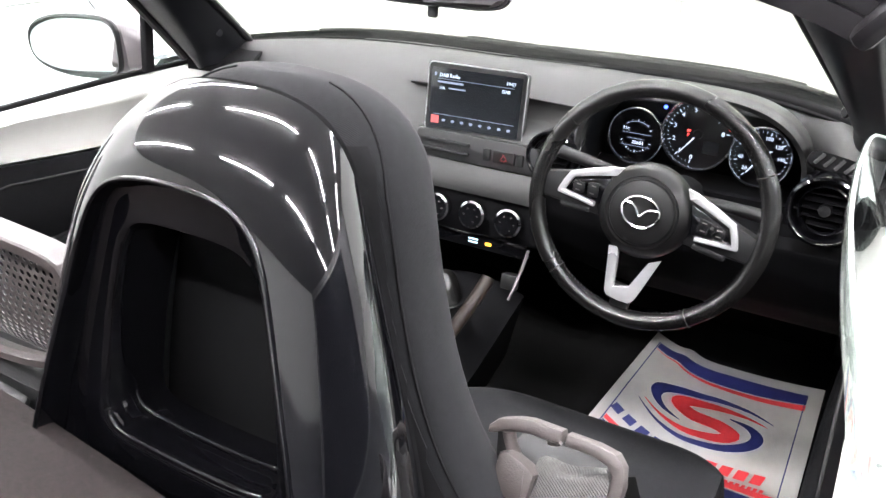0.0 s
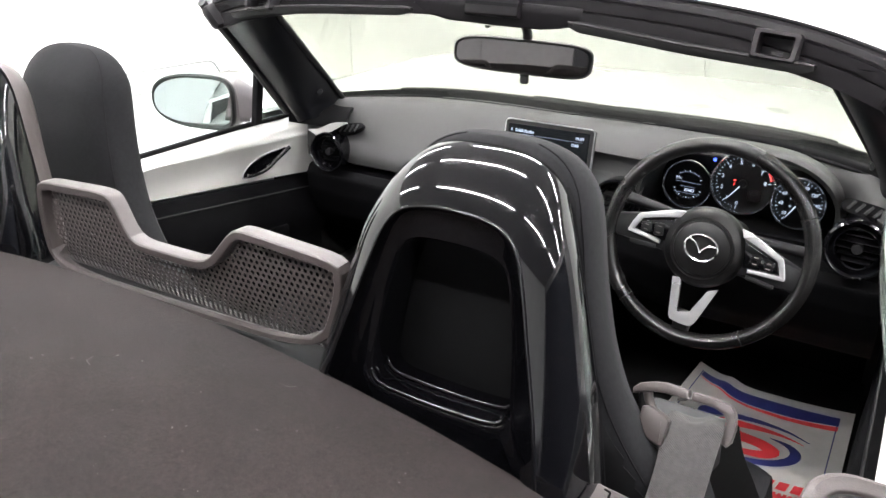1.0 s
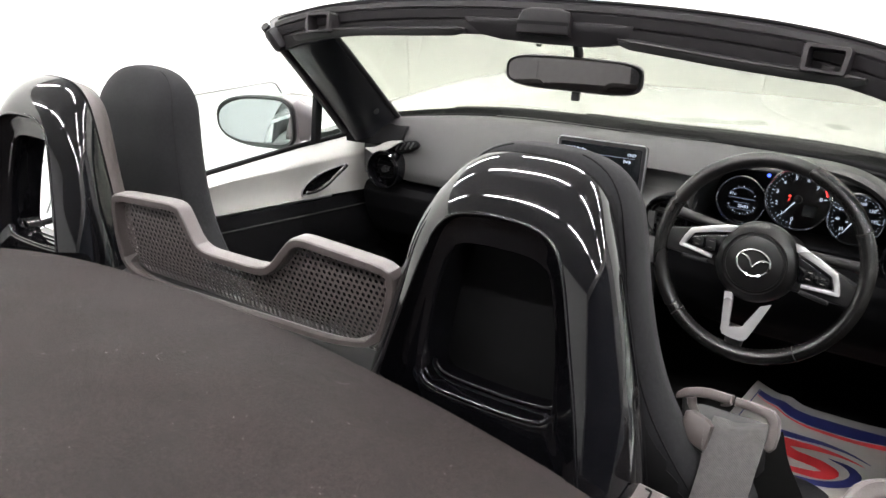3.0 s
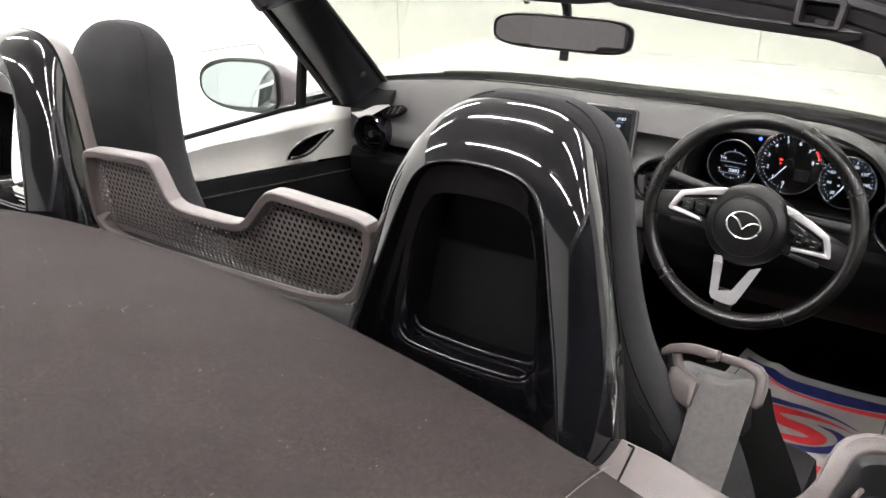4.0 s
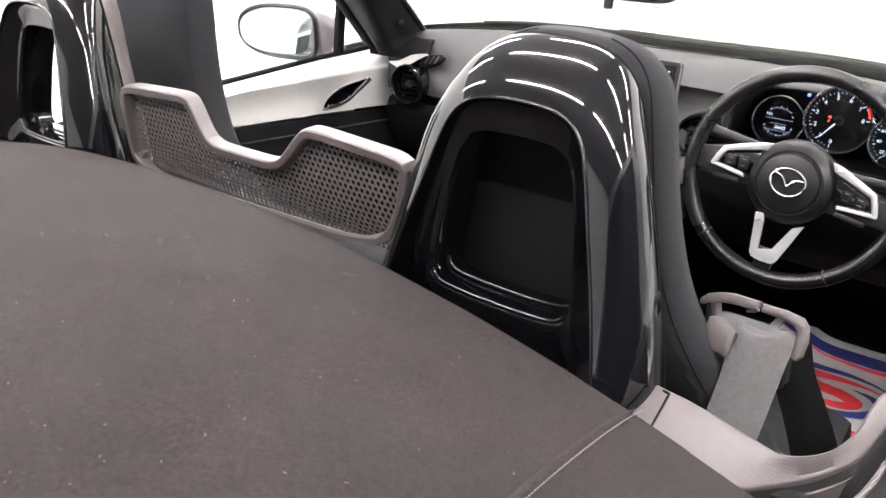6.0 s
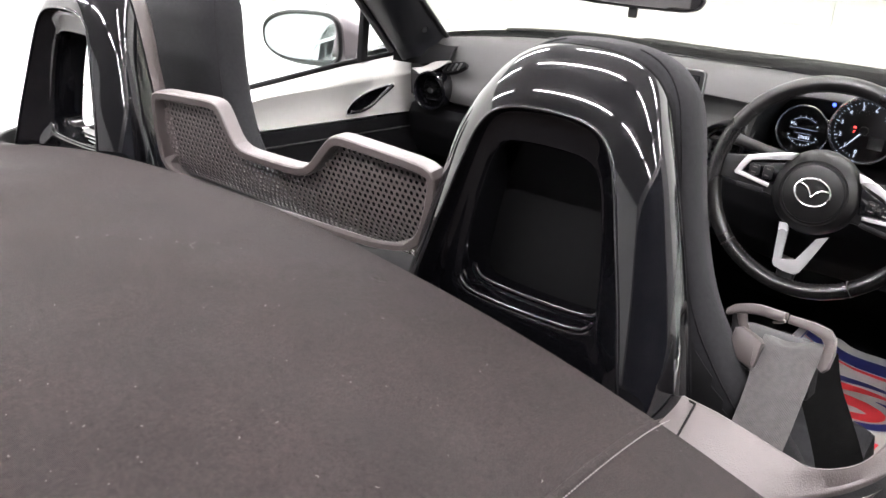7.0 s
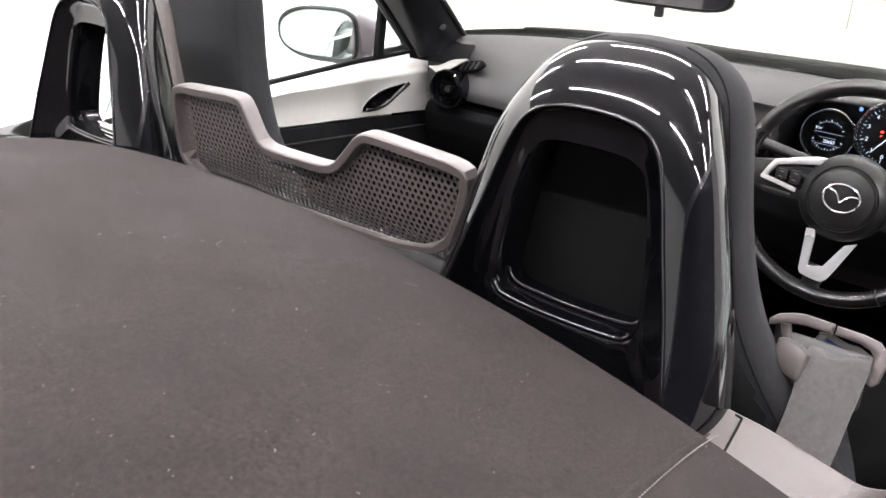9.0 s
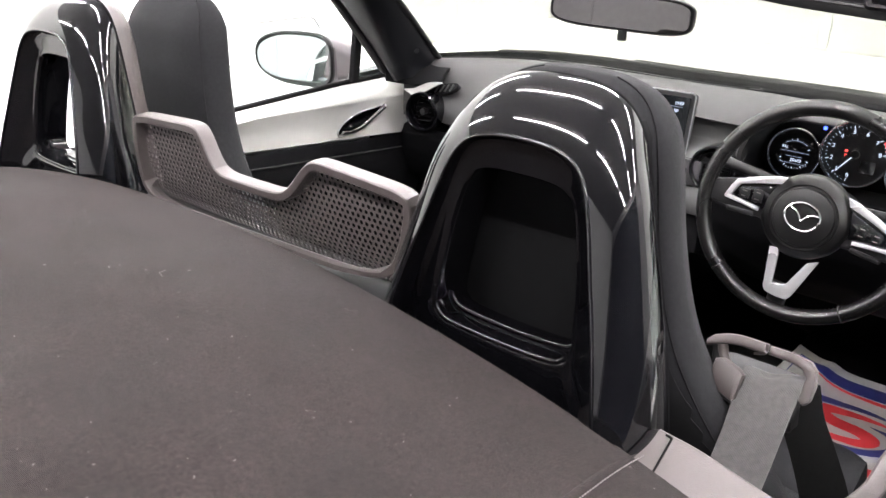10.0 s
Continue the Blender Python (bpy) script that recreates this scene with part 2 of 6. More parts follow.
def loft(rings, closed=True, caps=(False, False), bm=None):
    """Skins a run of rings of equally many points."""
    bm = bm or bmesh.new()
    vs = [[bm.verts.new(p) for p in ring] for ring in rings]
    n = len(rings[0])
    for a, b in zip(vs, vs[1:]):
        for i in range(n if closed else n - 1):
            j = (i + 1) % n
            bm.faces.new((a[i], a[j], b[j], b[i]))
    if caps[0]:
        bm.faces.new(vs[0])
    if caps[1]:
        bm.faces.new(vs[-1])
    return bm


def sweep(path, profile, up=(0, 0, 1), closed=False, caps=True, bm=None, scales=None):
    """Carries a closed outline (side, up) along a path."""
    pts = [Vector(p) for p in path]
    rings = []
    k = len(pts)
    for i, p in enumerate(pts):
        a, b = (pts[i - 1], pts[(i + 1) % k]) if closed else (pts[max(0, i - 1)], pts[min(k - 1, i + 1)])
        t = (b - a).normalized()
        side = t.cross(Vector(up)).normalized()
        u = side.cross(t)
        s = scales[i] if scales else 1.0
        rings.append([p + side * (x * s) + u * (y * s) for x, y in profile])
    if closed:
        rings.append(rings[0])
    bm = loft(rings, True, (caps and not closed, caps and not closed), bm)
    if closed:
        bmesh.ops.remove_doubles(bm, verts=bm.verts[:], dist=1e-6)
    return bm


def ring_of(r, n=12, flat=1.0):
    return [(r * math.cos(2 * math.pi * i / n), r * flat * math.sin(2 * math.pi * i / n)) for i in range(n)]


def rounded(w, h, r, k=4):
    """A rounded rectangle's outline, w by h."""
    r = min(r, w / 2 - 1e-5, h / 2 - 1e-5)
    out = []
    for cx, cy, a0 in ((w / 2 - r, h / 2 - r, 0), (-w / 2 + r, h / 2 - r, 90), (-w / 2 + r, -h / 2 + r, 180), (w / 2 - r, -h / 2 + r, 270)):
        for i in range(k + 1):
            a = radians(a0 + 90 * i / k)
            out.append((cx + r * math.cos(a), cy + r * math.sin(a)))
    return out


def tube(path, r, n=12, closed=False, flat=1.0, up=(0, 0, 1), bm=None, scales=None):
    return sweep(path, ring_of(r, n, flat), up, closed, True, bm, scales)


def plate(outline, m, depth, bevel=0.0, bm=None, segs=2):
    """An outline in a plane, thickened along the plane's z (from 0 down to -depth), its front edge rounded."""
    bm = bm or bmesh.new()
    n = len(outline)
    cx, cy = sum(p[0] for p in outline) / n, sum(p[1] for p in outline) / n
    rings = [[m @ Vector((x, y, -depth)) for x, y in outline]]
    rings.append([m @ Vector((x, y, -bevel)) for x, y in outline])
    if bevel:
        for s in range(1, segs + 1):
            a = math.pi / 2 * s / segs
            inset, z = bevel * (1 - math.cos(a)), -bevel * (1 - math.sin(a))
            ring = []
            for i, (x, y) in enumerate(outline):
                (xa, ya), (xb, yb) = outline[i - 1], outline[(i + 1) % n]
                tx, ty = xb - xa, yb - ya
                ln = math.hypot(tx, ty) or 1
                nx, ny = -ty / ln, tx / ln
                ring.append(m @ Vector((x + nx * inset, y + ny * inset, z)))
            rings.append(ring)
    return loft(rings, True, (True, True), bm)


def rbox(m, sx, sy, sz, r=0.004, bm=None, segs=2):
    """A box centred on m with rounded edges."""
    bm = bm or bmesh.new()
    made = bmesh.ops.create_cube(bm, size=1, matrix=m @ Matrix.Diagonal((sx, sy, sz, 1)))
    if r:
        edges = list({e for v in made["verts"] for e in v.link_edges})
        bmesh.ops.bevel(bm, geom=edges, offset=r, segments=segs, profile=0.5, affect="EDGES")
    return bm


def lathe(profile, m, n=32, bm=None, closed=False):
    """Turns (radius, height) points round m's z axis."""
    rings = []
    for r, h in profile:
        rings.append([m @ Vector((r * math.cos(2 * math.pi * i / n), r * math.sin(2 * math.pi * i / n), h)) for i in range(n)])
    bm = loft(rings, True, (profile[0][0] > 1e-6 and not closed, profile[-1][0] > 1e-6 and not closed), bm)
    bmesh.ops.remove_doubles(bm, verts=bm.verts[:], dist=1e-7)
    return bm


def sheet(fn, nu, nv, thick=0.003, bm=None):
    """A surface fn(u, v) with real thickness on the side away from its normal."""
    bm = bm or bmesh.new()
    g = [[Vector(fn(i / nu, j / nv)) for j in range(nv + 1)] for i in range(nu + 1)]
    back = []
    for i in range(nu + 1):
        row = []
        for j in range(nv + 1):
            du = g[min(nu, i + 1)][j] - g[max(0, i - 1)][j]
            dv = g[i][min(nv, j + 1)] - g[i][max(0, j - 1)]
            nrm = du.cross(dv)
            nrm = nrm.normalized() if nrm.length > 1e-12 else Vector((0, 0, 1))
            row.append(g[i][j] - nrm * thick)
        back.append(row)
    a = [[bm.verts.new(p) for p in row] for row in g]
    b = [[bm.verts.new(p) for p in row] for row in back]
    for i in range(nu):
        for j in range(nv):
            bm.faces.new((a[i][j], a[i + 1][j], a[i + 1][j + 1], a[i][j + 1]))
            bm.faces.new((b[i][j + 1], b[i + 1][j + 1], b[i + 1][j], b[i][j]))
    rim = [(i, 0) for i in range(nu)] + [(nu, j) for j in range(nv)] + [(i, nv) for i in range(nu, 0, -1)] + [(0, j) for j in range(nv, 0, -1)]
    for k, (i, j) in enumerate(rim):
        i2, j2 = rim[(k + 1) % len(rim)]
        bm.faces.new((a[i2][j2], a[i][j], b[i][j], b[i2][j2]))
    return bm


def mirrored(bm, c):
    """Turns a mesh round to the other side of the plane x = c."""
    for v in bm.verts:
        v.co.x = 2 * c - v.co.x
    return bm


def writing(text, size, m, material, parent, name="lettering", thick=0.0003, spread=1.0):
    cu = bpy.data.curves.new("lettering", "FONT")
    cu.body, cu.size, cu.extrude, cu.align_x, cu.align_y, cu.space_character = text, size, thick, "CENTER", "CENTER", spread
    cu.resolution_u = 2
    tmp = bpy.data.objects.new("lettering", cu)
    me = bpy.data.meshes.new_from_object(tmp)
    bpy.data.objects.remove(tmp)
    me.transform(m)
    me.materials.clear()
    me.materials.append(material)
    ob = new(name, me)
    ob.parent = parent
    return ob


def facing(p, n, up=(0, 0, 1)):
    """A frame at p whose z is n and whose y is as near to up as can be."""
    z = Vector(n).normalized()
    x = Vector(up).cross(z).normalized()
    y = z.cross(x)
    m = Matrix((x, y, z)).transposed().to_4x4()
    m.translation = Vector(p)
    return m


def at(m, x, y, z=0.0):
    return m @ Matrix.Translation((x, y, z))


MID = 0.02  # the car's middle plane

# ---- the room ----
def room():
    x0, x1, y0, y1, h = -4.05, 5.6, -6.5, 3.3, 3.3
    def wall(name, a, b, nrm, paint=WALL, label="plain white clad showroom wall with upright joints"):
        a, b = Vector(a), Vector(b)
        ob = part(name, rbox(Matrix.Translation(((a.x + b.x) / 2 - nrm[0] * 0.1, (a.y + b.y) / 2 - nrm[1] * 0.1, h / 2)), abs(b.x - a.x) or 0.2, abs(b.y - a.y) or 0.2, h, 0), paint)
        tagged(ob, label, "wall", kind="structure")
        # upright cladding panels with narrow open joints
        ln = (b - a).length
        d = (b - a).normalized()
        count = max(1, round(ln / 1.15))
        w = ln / count
        me = None
        for i in range(count):
            c = a + d * (w * (i + 0.5)) + Vector(nrm) * 0.008
            if me is None:
                bm = bmesh.new()
                rbox(Matrix.Identity(4), (w - 0.004) if d.x else 0.016, (w - 0.004) if d.y else 0.016, h - 0.02, 0.003, bm, 1)
                me = bpy.data.meshes.new("wall_panel")
                bm.to_mesh(me)
                bm.free()
                me.materials.append(paint)
            p = new("wall_panel", me)
            p.location = (c.x, c.y, h / 2)
            p.parent = ob
        return ob
    wall("wall_north", (x0, y1, 0), (x1, y1, 0), (0, -1, 0))
    wall("wall_south", (x0, y0, 0), (x1, y0, 0), (0, 1, 0), SOUTH_WALL, "plain pale grey clad showroom wall")
    wall("wall_west", (x0, y0, 0), (x0, y1, 0), (1, 0, 0))
    # east side: grey cladding and a wide opening hung with a navy strip curtain
    d0, d1, dh = -6.1, 1.05, 3.0
    wall("wall_east", (x1, y0, 0), (x1, d0, 0), (-1, 0, 0), EAST_WALL, "grey clad showroom wall beside the doorway")
    wall("wall_east_2", (x1, d1, 0), (x1, y1, 0), (-1, 0, 0), EAST_WALL, "grey clad showroom wall beside the doorway")
    tagged(part("lintel", rbox(Matrix.Translation((x1 + 0.1, (d0 + d1) / 2, (dh + h) / 2)), 0.2, d1 - d0, h - dh, 0), EAST_WALL), "grey lintel over the doorway", "wall", kind="structure")
    tagged(part("dado", rbox(Matrix.Translation(((0.4 + x1) / 2, y0 + 0.026, 0.65)), x1 - 0.4 - 0.06, 0.016, 1.30, 0.004), DARK_WALL), "dark grey dado along the foot of the wall", "wall", kind="structure")
    door_1 = tagged(new("door_1"), "navy plastic strip curtain closed across the doorway", "doorway", kind="structure")
    door_1.location = (x1 + 0.05, (d0 + d1) / 2, 0)
    part("curtain_rail", rbox(Matrix.Translation((0, 0, dh - 0.05)), 0.06, d1 - d0, 0.06, 0.006), LAMP_BODY, door_1)
    strip_mesh = None
    for i in range(36):
        if strip_mesh is None:
            first_strip = part("curtain_strip", rbox(Matrix.Identity(4), 0.004, 0.215, dh - 0.10, 0.0015, None, 1), CURTAIN, door_1)
            strip_mesh = first_strip.data
        else:
            first_strip = new("curtain_strip", strip_mesh)
            first_strip.parent = door_1
        first_strip.location = (0.010 * (i % 2), d0 + 0.10 + 0.2 * i - (d0 + d1) / 2, (dh - 0.09) / 2 + 0.01)
        first_strip.rotation_euler = (0, 0, radians(3 if i % 2 else -3))
    tagged(part("floor", rbox(Matrix.Translation(((x0 + x1) / 2, (y0 + y1) / 2, -0.05)), x1 - x0 + 0.4, y1 - y0 + 0.4, 0.1, 0), FLOOR), "grey painted showroom floor", "floor", kind="structure")
    tagged(part("floor_lane", rbox(Matrix.Translation((3.45, -2.4, 0.003)), 4.2, 7.8, 0.006, 0.002), LANE), "dark rubber lane on the showroom floor", "floor", kind="structure")
    tagged(part("ceiling", rbox(Matrix.Translation(((x0 + x1) / 2, (y0 + y1) / 2, h + 0.05)), x1 - x0 + 0.4, y1 - y0 + 0.4, 0.1, 0), CEILING), "pale grey showroom ceiling", "ceiling", kind="structure")
    # tube lamps in rows across the car
    first = None
    for y in (-2.2, -0.3, 1.6):
        for x in (-2.95, -0.42, 2.10, 4.5):
            if first is None:
                first = thing("ceiling_light", "white batten lamp with a lit diffuser on the ceiling", "ceiling light", "rows of ceiling lamps")
                part("batten", rbox(Matrix.Translation((0, 0, -0.02)), 1.92, 0.085, 0.04, 0.006), LAMP_BODY, first)
                part("diffuser", rbox(Matrix.Translation((0, 0, -0.055)), 1.86, 0.046, 0.03, 0.010), TUBE_GLOW, first, "lit white diffuser")
                for sx in (-0.94, 0.94):
                    part("end_cap", rbox(Matrix.Translation((sx, 0, -0.053)), 0.02, 0.080, 0.036, 0.004), LAMP_BODY, first)
                first.location = (x, y, h)
            else:
                copy_thing(first, Matrix.Translation((x, y, h)))


room()

# ---- the car ----
car = thing("convertible_car", "white two-seat convertible with its black soft top folded down", "car")
car.location = (MID, -0.2, 0)
CAR_BACK = Matrix.Translation((-MID, 0.2, 0))


def cpart(name, bm, material, label="", sharp=38):
    """A part of the car; meshes are laid out in the room's own metres."""
    bmesh.ops.transform(bm, matrix=CAR_BACK, verts=bm.verts[:])
    return part(name, bm, material, car, label, sharp)


def sub(name, bm, material, parent, label="", sharp=38):
    bmesh.ops.transform(bm, matrix=CAR_BACK, verts=bm.verts[:])
    return part(name, bm, material, parent, label, sharp)


def cwriting(text, size, m, material, parent, **kw):
    return writing(text, size, CAR_BACK @ m, material, parent, **kw)


# -- folded soft top --
def top_z(x, y):
    d = x - 0.03
    s = -0.805 - y
    return 1.031 - 0.225 * d * d - 0.05 * d**4 + 0.30 * s - 0.42 * s * s


def top_edge(x):
    return -0.798 - 0.06 * (x - 0.03) ** 2


def soft_top():
    def fn(u, v):
        x = -0.60 + 1.24 * u
        yf = top_edge(x)
        y = yf - v * 0.62
        z = top_z(x, y)
        if v < 0.02:
            z -= 0.012
        z += 0.0025 * noise.noise(Vector((x * 4, y * 4, 0)))
        return (x, y, z)
    def fine(u, v):
        return fn(u, v * v * 0.6 + v * 0.4)
    top = cpart("soft_top", sheet(fine, 70, 44, -0.012), TOP_CLOTH, "black woven cloth soft top folded flat, with lint")
    # raised seams with pale stitching near both ends of the cover
    for side in (1, -1):
        pts = []
        for i in range(40):
            t = i / 39
            y = -0.823 - 0.29 * t
            s = 0.30 * t
            x = 0.4968 + 0.003 * math.exp(-s / 0.03) - 0.006 * s
            if side < 0:
                x = 2 * 0.03 - x
            pts.append(Vector((x, y, top_z(x, y) + 0.001)))
        sub("seam_fold", tube(pts, 0.0034, 8, flat=0.4, scales=[min(1.0, 0.15 + 0.2 * i) for i in range(40)]), TOP_CLOTH, top, "raised folded seam of the cover")
        bm = bmesh.new()
        dense = spline(pts, 190)
        for i in range(0, 188, 2):
            a, b = dense[i] + Vector((0.005 * side, 0, 0.0008)), dense[i + 1] + Vector((0.005 * side, 0, 0.0008))
            tube([a, (a + b) / 2 + Vector((0, 0, 0.0006)), b], 0.00042, 5, bm=bm)
        sub("stitching", bm, SEAM_THREAD, top, "pale grey stitching")["kind"] = "stuff"
    # lint and hairs
    rnd = random.Random(5)
    bm = bmesh.new()
    for i in range(170):
        x, y = rnd.uniform(-0.5, 0.55), rnd.uniform(-1.28, -0.83)
        a = rnd.uniform(0, 6.3)
        ln = rnd.choice((0.0005, 0.0006, 0.0008, 0.0012)) if i > 9 else rnd.uniform(0.004, 0.008)
        pts = [Vector((x + ln * (k - 1) * math.cos(a + 0.5 * k), y + ln * (k - 1) * math.sin(a + 0.5 * k), 0)) for k in range(3)]
        for p in pts:
            p.z = top_z(p.x, p.y) + 0.0032
        tube(pts, 0.00035 if i > 9 else 0.00022, 4, bm=bm)
    sub("lint", bm, LINT, top, "scattered pale lint and hairs")["kind"] = "stuff"
    # small tongue at the cover's front edge
    m = facing((0.185, -0.790, 0.992), (0.1, -0.35, 1), (0, 1, 0))
    sub("tongue", plate(rounded(0.060, 0.013, 0.005), m, 0.004, 0.0015), DARK_TRIM, top, "black plastic tongue")


soft_top()


# -- roll hoops --
# half width and height of each arch, foot to crown: sharp inner edge of the recess, seam between the halves
HOOP_INNER = [(0.112, 0.930), (0.1040, 0.972), (0.0945, 1.0165), (0.0865, 1.049), (0.0770, 1.081), (0.0700, 1.1075), (0.0640, 1.127), (0.0590, 1.1405), (0.0515, 1.1520), (0.0400, 1.1597), (0.0220, 1.1635), (0.0, 1.1645)]
HOOP_SEAM = [(0.129, 0.930), (0.1215, 0.975), (0.1130, 1.018), (0.1052, 1.050), (0.0975, 1.0805), (0.0905, 1.108), (0.0840, 1.133), (0.0775, 1.1555), (0.0690, 1.1765), (0.0525, 1.1930), (0.0265, 1.2005), (0.0, 1.2015)]
RIM_Y, RIM_SLOPE = -0.7855, 0.22


def hoop_arch(cx, half, plane, n=120, drop=0.0):
    """An arch in the plane y = plane[0] + plane[1] * (z - 1), from its outboard foot over the crown."""
    right = [Vector((cx + w, plane[0] + plane[1] * (z - 1), z - drop)) for w, z in half]
    left = [Vector((2 * cx - p.x, p.y, p.z)) for p in reversed(right[:-1])]
    pts = spline(right + left, n)
    for _ in range(10):
        pts = [p if i in (0, n - 1) else (pts[i - 1] + p * 2 + pts[i + 1]) / 4 for i, p in enumerate(pts)]
    return pts


def hoop_rim(cx, grow, y0, slope, dz=0.0, n=120):
    """The rounded opening in the hoop's recess, with as many points as an arch, from its lower outboard corner."""
    half = [(0.056, 1.0035), (0.0635, 1.012), (0.0630, 1.035), (0.0590, 1.070), (0.0530, 1.100), (0.0470, 1.1185), (0.0390, 1.1275), (0.0260, 1.1315), (0.0, 1.1325)]
    mid = 1.066
    pts = [Vector((cx + w * grow, 0, mid + (z - mid) * grow + dz)) for w, z in half]
    pts += [Vector((2 * cx - p.x, 0, p.z)) for p in reversed(pts[:-1])]
    arch = spline(pts, n - 14)
    foot = [arch[-1].lerp(arch[0], (i + 1) / 15) + Vector((0, 0, -0.0035 * grow * math.sin((i + 1) / 15 * math.pi) ** 0.5)) for i in range(14)]
    ring = arch + foot
    for p in ring:
        p.y = y0 + slope * (p.z - dz - 1)
    return ring


def hoop(side):
    cx = 0.3625

    def fix(bm):
        return bm if side > 0 else mirrored(bm, MID)
    inner = hoop_arch(cx - 0.001, HOOP_INNER, (-0.815, 0.30))
    seam = hoop_arch(cx, HOOP_SEAM, (-0.735, 0.10))
    # rear shell: an even round from the seam to the sharp edge of the recess, fuller down the legs than on the crown
    turns, sags = [], []
    for i, (p, q) in enumerate(zip(seam, inner)):
        along = seam[min(119, i + 1)] - seam[max(0, i - 1)]
        out = along.cross(q - p).normalized()
        if out.dot(p - Vector((cx, p.y + 0.02, 1.02))) < 0:
            out = -out
        f = max(0.0, min(1.0, (1.194 - p.z) / 0.075))
        turns.append(out)
        sags.append(0.0082 + 0.0085 * f * f * (3 - 2 * f))
    for _ in range(12):
        turns = [v if i in (0, 119) else (turns[i - 1] + v * 2 + turns[i + 1]).normalized() for i, v in enumerate(turns)]
        sags = [v if i in (0, 119) else (sags[i - 1] + v * 2 + sags[i + 1]) / 4 for i, v in enumerate(sags)]
    rings = []
    w = 0.80
    for k in range(29):
        f = k / 28
        ring = []
        for p, q, out, sag in zip(seam, inner, turns, sags):
            knee = (p + q) / 2 + out * (sag * (1 + 1 / w))
            b0, b1, b2 = (1 - f) ** 2, 2 * w * f * (1 - f), f * f
            ring.append((p * b0 + knee * b1 + q * b2) / (b0 + b1 + b2))
        rings.append(ring)
    shell = cpart("roll_hoop", fix(loft(rings, False)), PIANO, "gloss black arched roll hoop behind the seat", 70)
    # front half of the cover, past a narrow groove
    groove = [p.lerp(Vector((cx, p.y, 1.02)), 0.018) + Vector((0, 0.0015, 0)) for p in seam]
    lip = [p + Vector((0, 0.0030, 0)) for p in seam]
    run = [lip]
    for dy, inset in ((0.0035, 0.0012), (0.0085, 0.0065), (0.0105, 0.0160)):
        row = []
        for p in seam:
            deep = 1.0 + 1.7 * max(0.0, min(1.0, (cx - p.x) / 0.06))
            row.append(p + (Vector((cx, p.y, min(1.06, p.z))) - p).normalized() * inset + Vector((0, dy * deep, 0)))
        run.append(row)
    sub("front_half", fix(loft(run, False)), DEFLECTOR, shell, "satin grey front half of the hoop", 50)
    sub("seam_groove", fix(loft([seam, groove, lip], False)), SEAL, shell, "dark groove between the hoop's halves")
    # recess: from the sharp edge inwards to the rim of the opening
    rc = cx - 0.005
    rim = hoop_rim(rc, 1.0, RIM_Y, RIM_SLOPE)
    wide = hoop_rim(rc, 1.06, RIM_Y - 0.0025, RIM_SLOPE)
    # the recess wall meets the arch; its foot is the flat panel below the opening
    sill = [Vector((cx - 0.098 + 0.196 * i / 13, -0.793, 0.925)) for i in range(14)]
    edge = resampled(inner, 106) + sill
    rows = [edge]
    for f, g in ((0.035, 0.30), (0.08, 0.58), (0.15, 0.84), (0.26, 1.0), (0.42, 1.05), (0.65, 1.04), (0.85, 1.01)):
        row = []
        for p, q in zip(edge, wide):
            v = p.lerp(q, f)
            # the outboard side slopes in gently, the crown and the inboard side step in at once
            soft = max(0.0, min(1.0, (p.x - cx - 0.02) / 0.04))
            v.y = p.y + (q.y - p.y) * (g * (1 - soft) + f * soft)
            row.append(v)
        rows.append(row)
    rows += [wide, hoop_rim(rc, 1.025, RIM_Y - 0.0021, RIM_SLOPE), rim]
    for grow, y in ((0.985, 0.0025), (0.970, 0.0095), (0.970, 0.0205), (0.985, 0.0405)):
        rows.append(hoop_rim(rc, grow, RIM_Y + y, RIM_SLOPE, -0.10 * y))
    sub("inner_plate", fix(loft(rows, True)), PIANO, shell, "recessed gloss black plate round the opening", 45)
    bead = [p + Vector((0, -0.0002, 0)) for p in inner]
    sub("inner_bead", fix(tube(bead, 0.0016, 10, up=(0, 1, 0))), PIANO, shell, "fine rounded edge round the recess")
    low = [p for p in rim if p.z < 1.014]
    low.sort(key=lambda p: p.x)
    sub("lower_lip", fix(tube(spline(low, 40), 0.0026, 10, up=(0, 1, 0))), PIANO, shell, "rounded lip under the opening")
    upper = [p for p in hoop_rim(rc, 0.955, RIM_Y + 0.0185, RIM_SLOPE) if p.z < 1.018]
    upper.sort(key=lambda p: p.x)
    sub("upper_lip", fix(tube(spline(upper, 40), 0.0016, 10, up=(0, 1, 0))), PIANO, shell, "fine second lip inside the opening")
    end = hoop_rim(rc, 0.985, RIM_Y + 0.0405, RIM_SLOPE, -0.00405)
    front = resampled(run[-1], 106)
    front += [front[-1].lerp(front[0], (i + 1) / 15) for i in range(14)]
    sub("front_face", fix(loft([front, end], True)), DARK_TRIM, shell)


def resampled(pts, n):
    """n points evenly by index along an open line."""
    out = []
    for i in range(n):
        t = i * (len(pts) - 1) / (n - 1)
        j = min(int(t), len(pts) - 2)
        out.append(pts[j].lerp(pts[j + 1], t - j))
    return out


hoop(1)
hoop(-1)


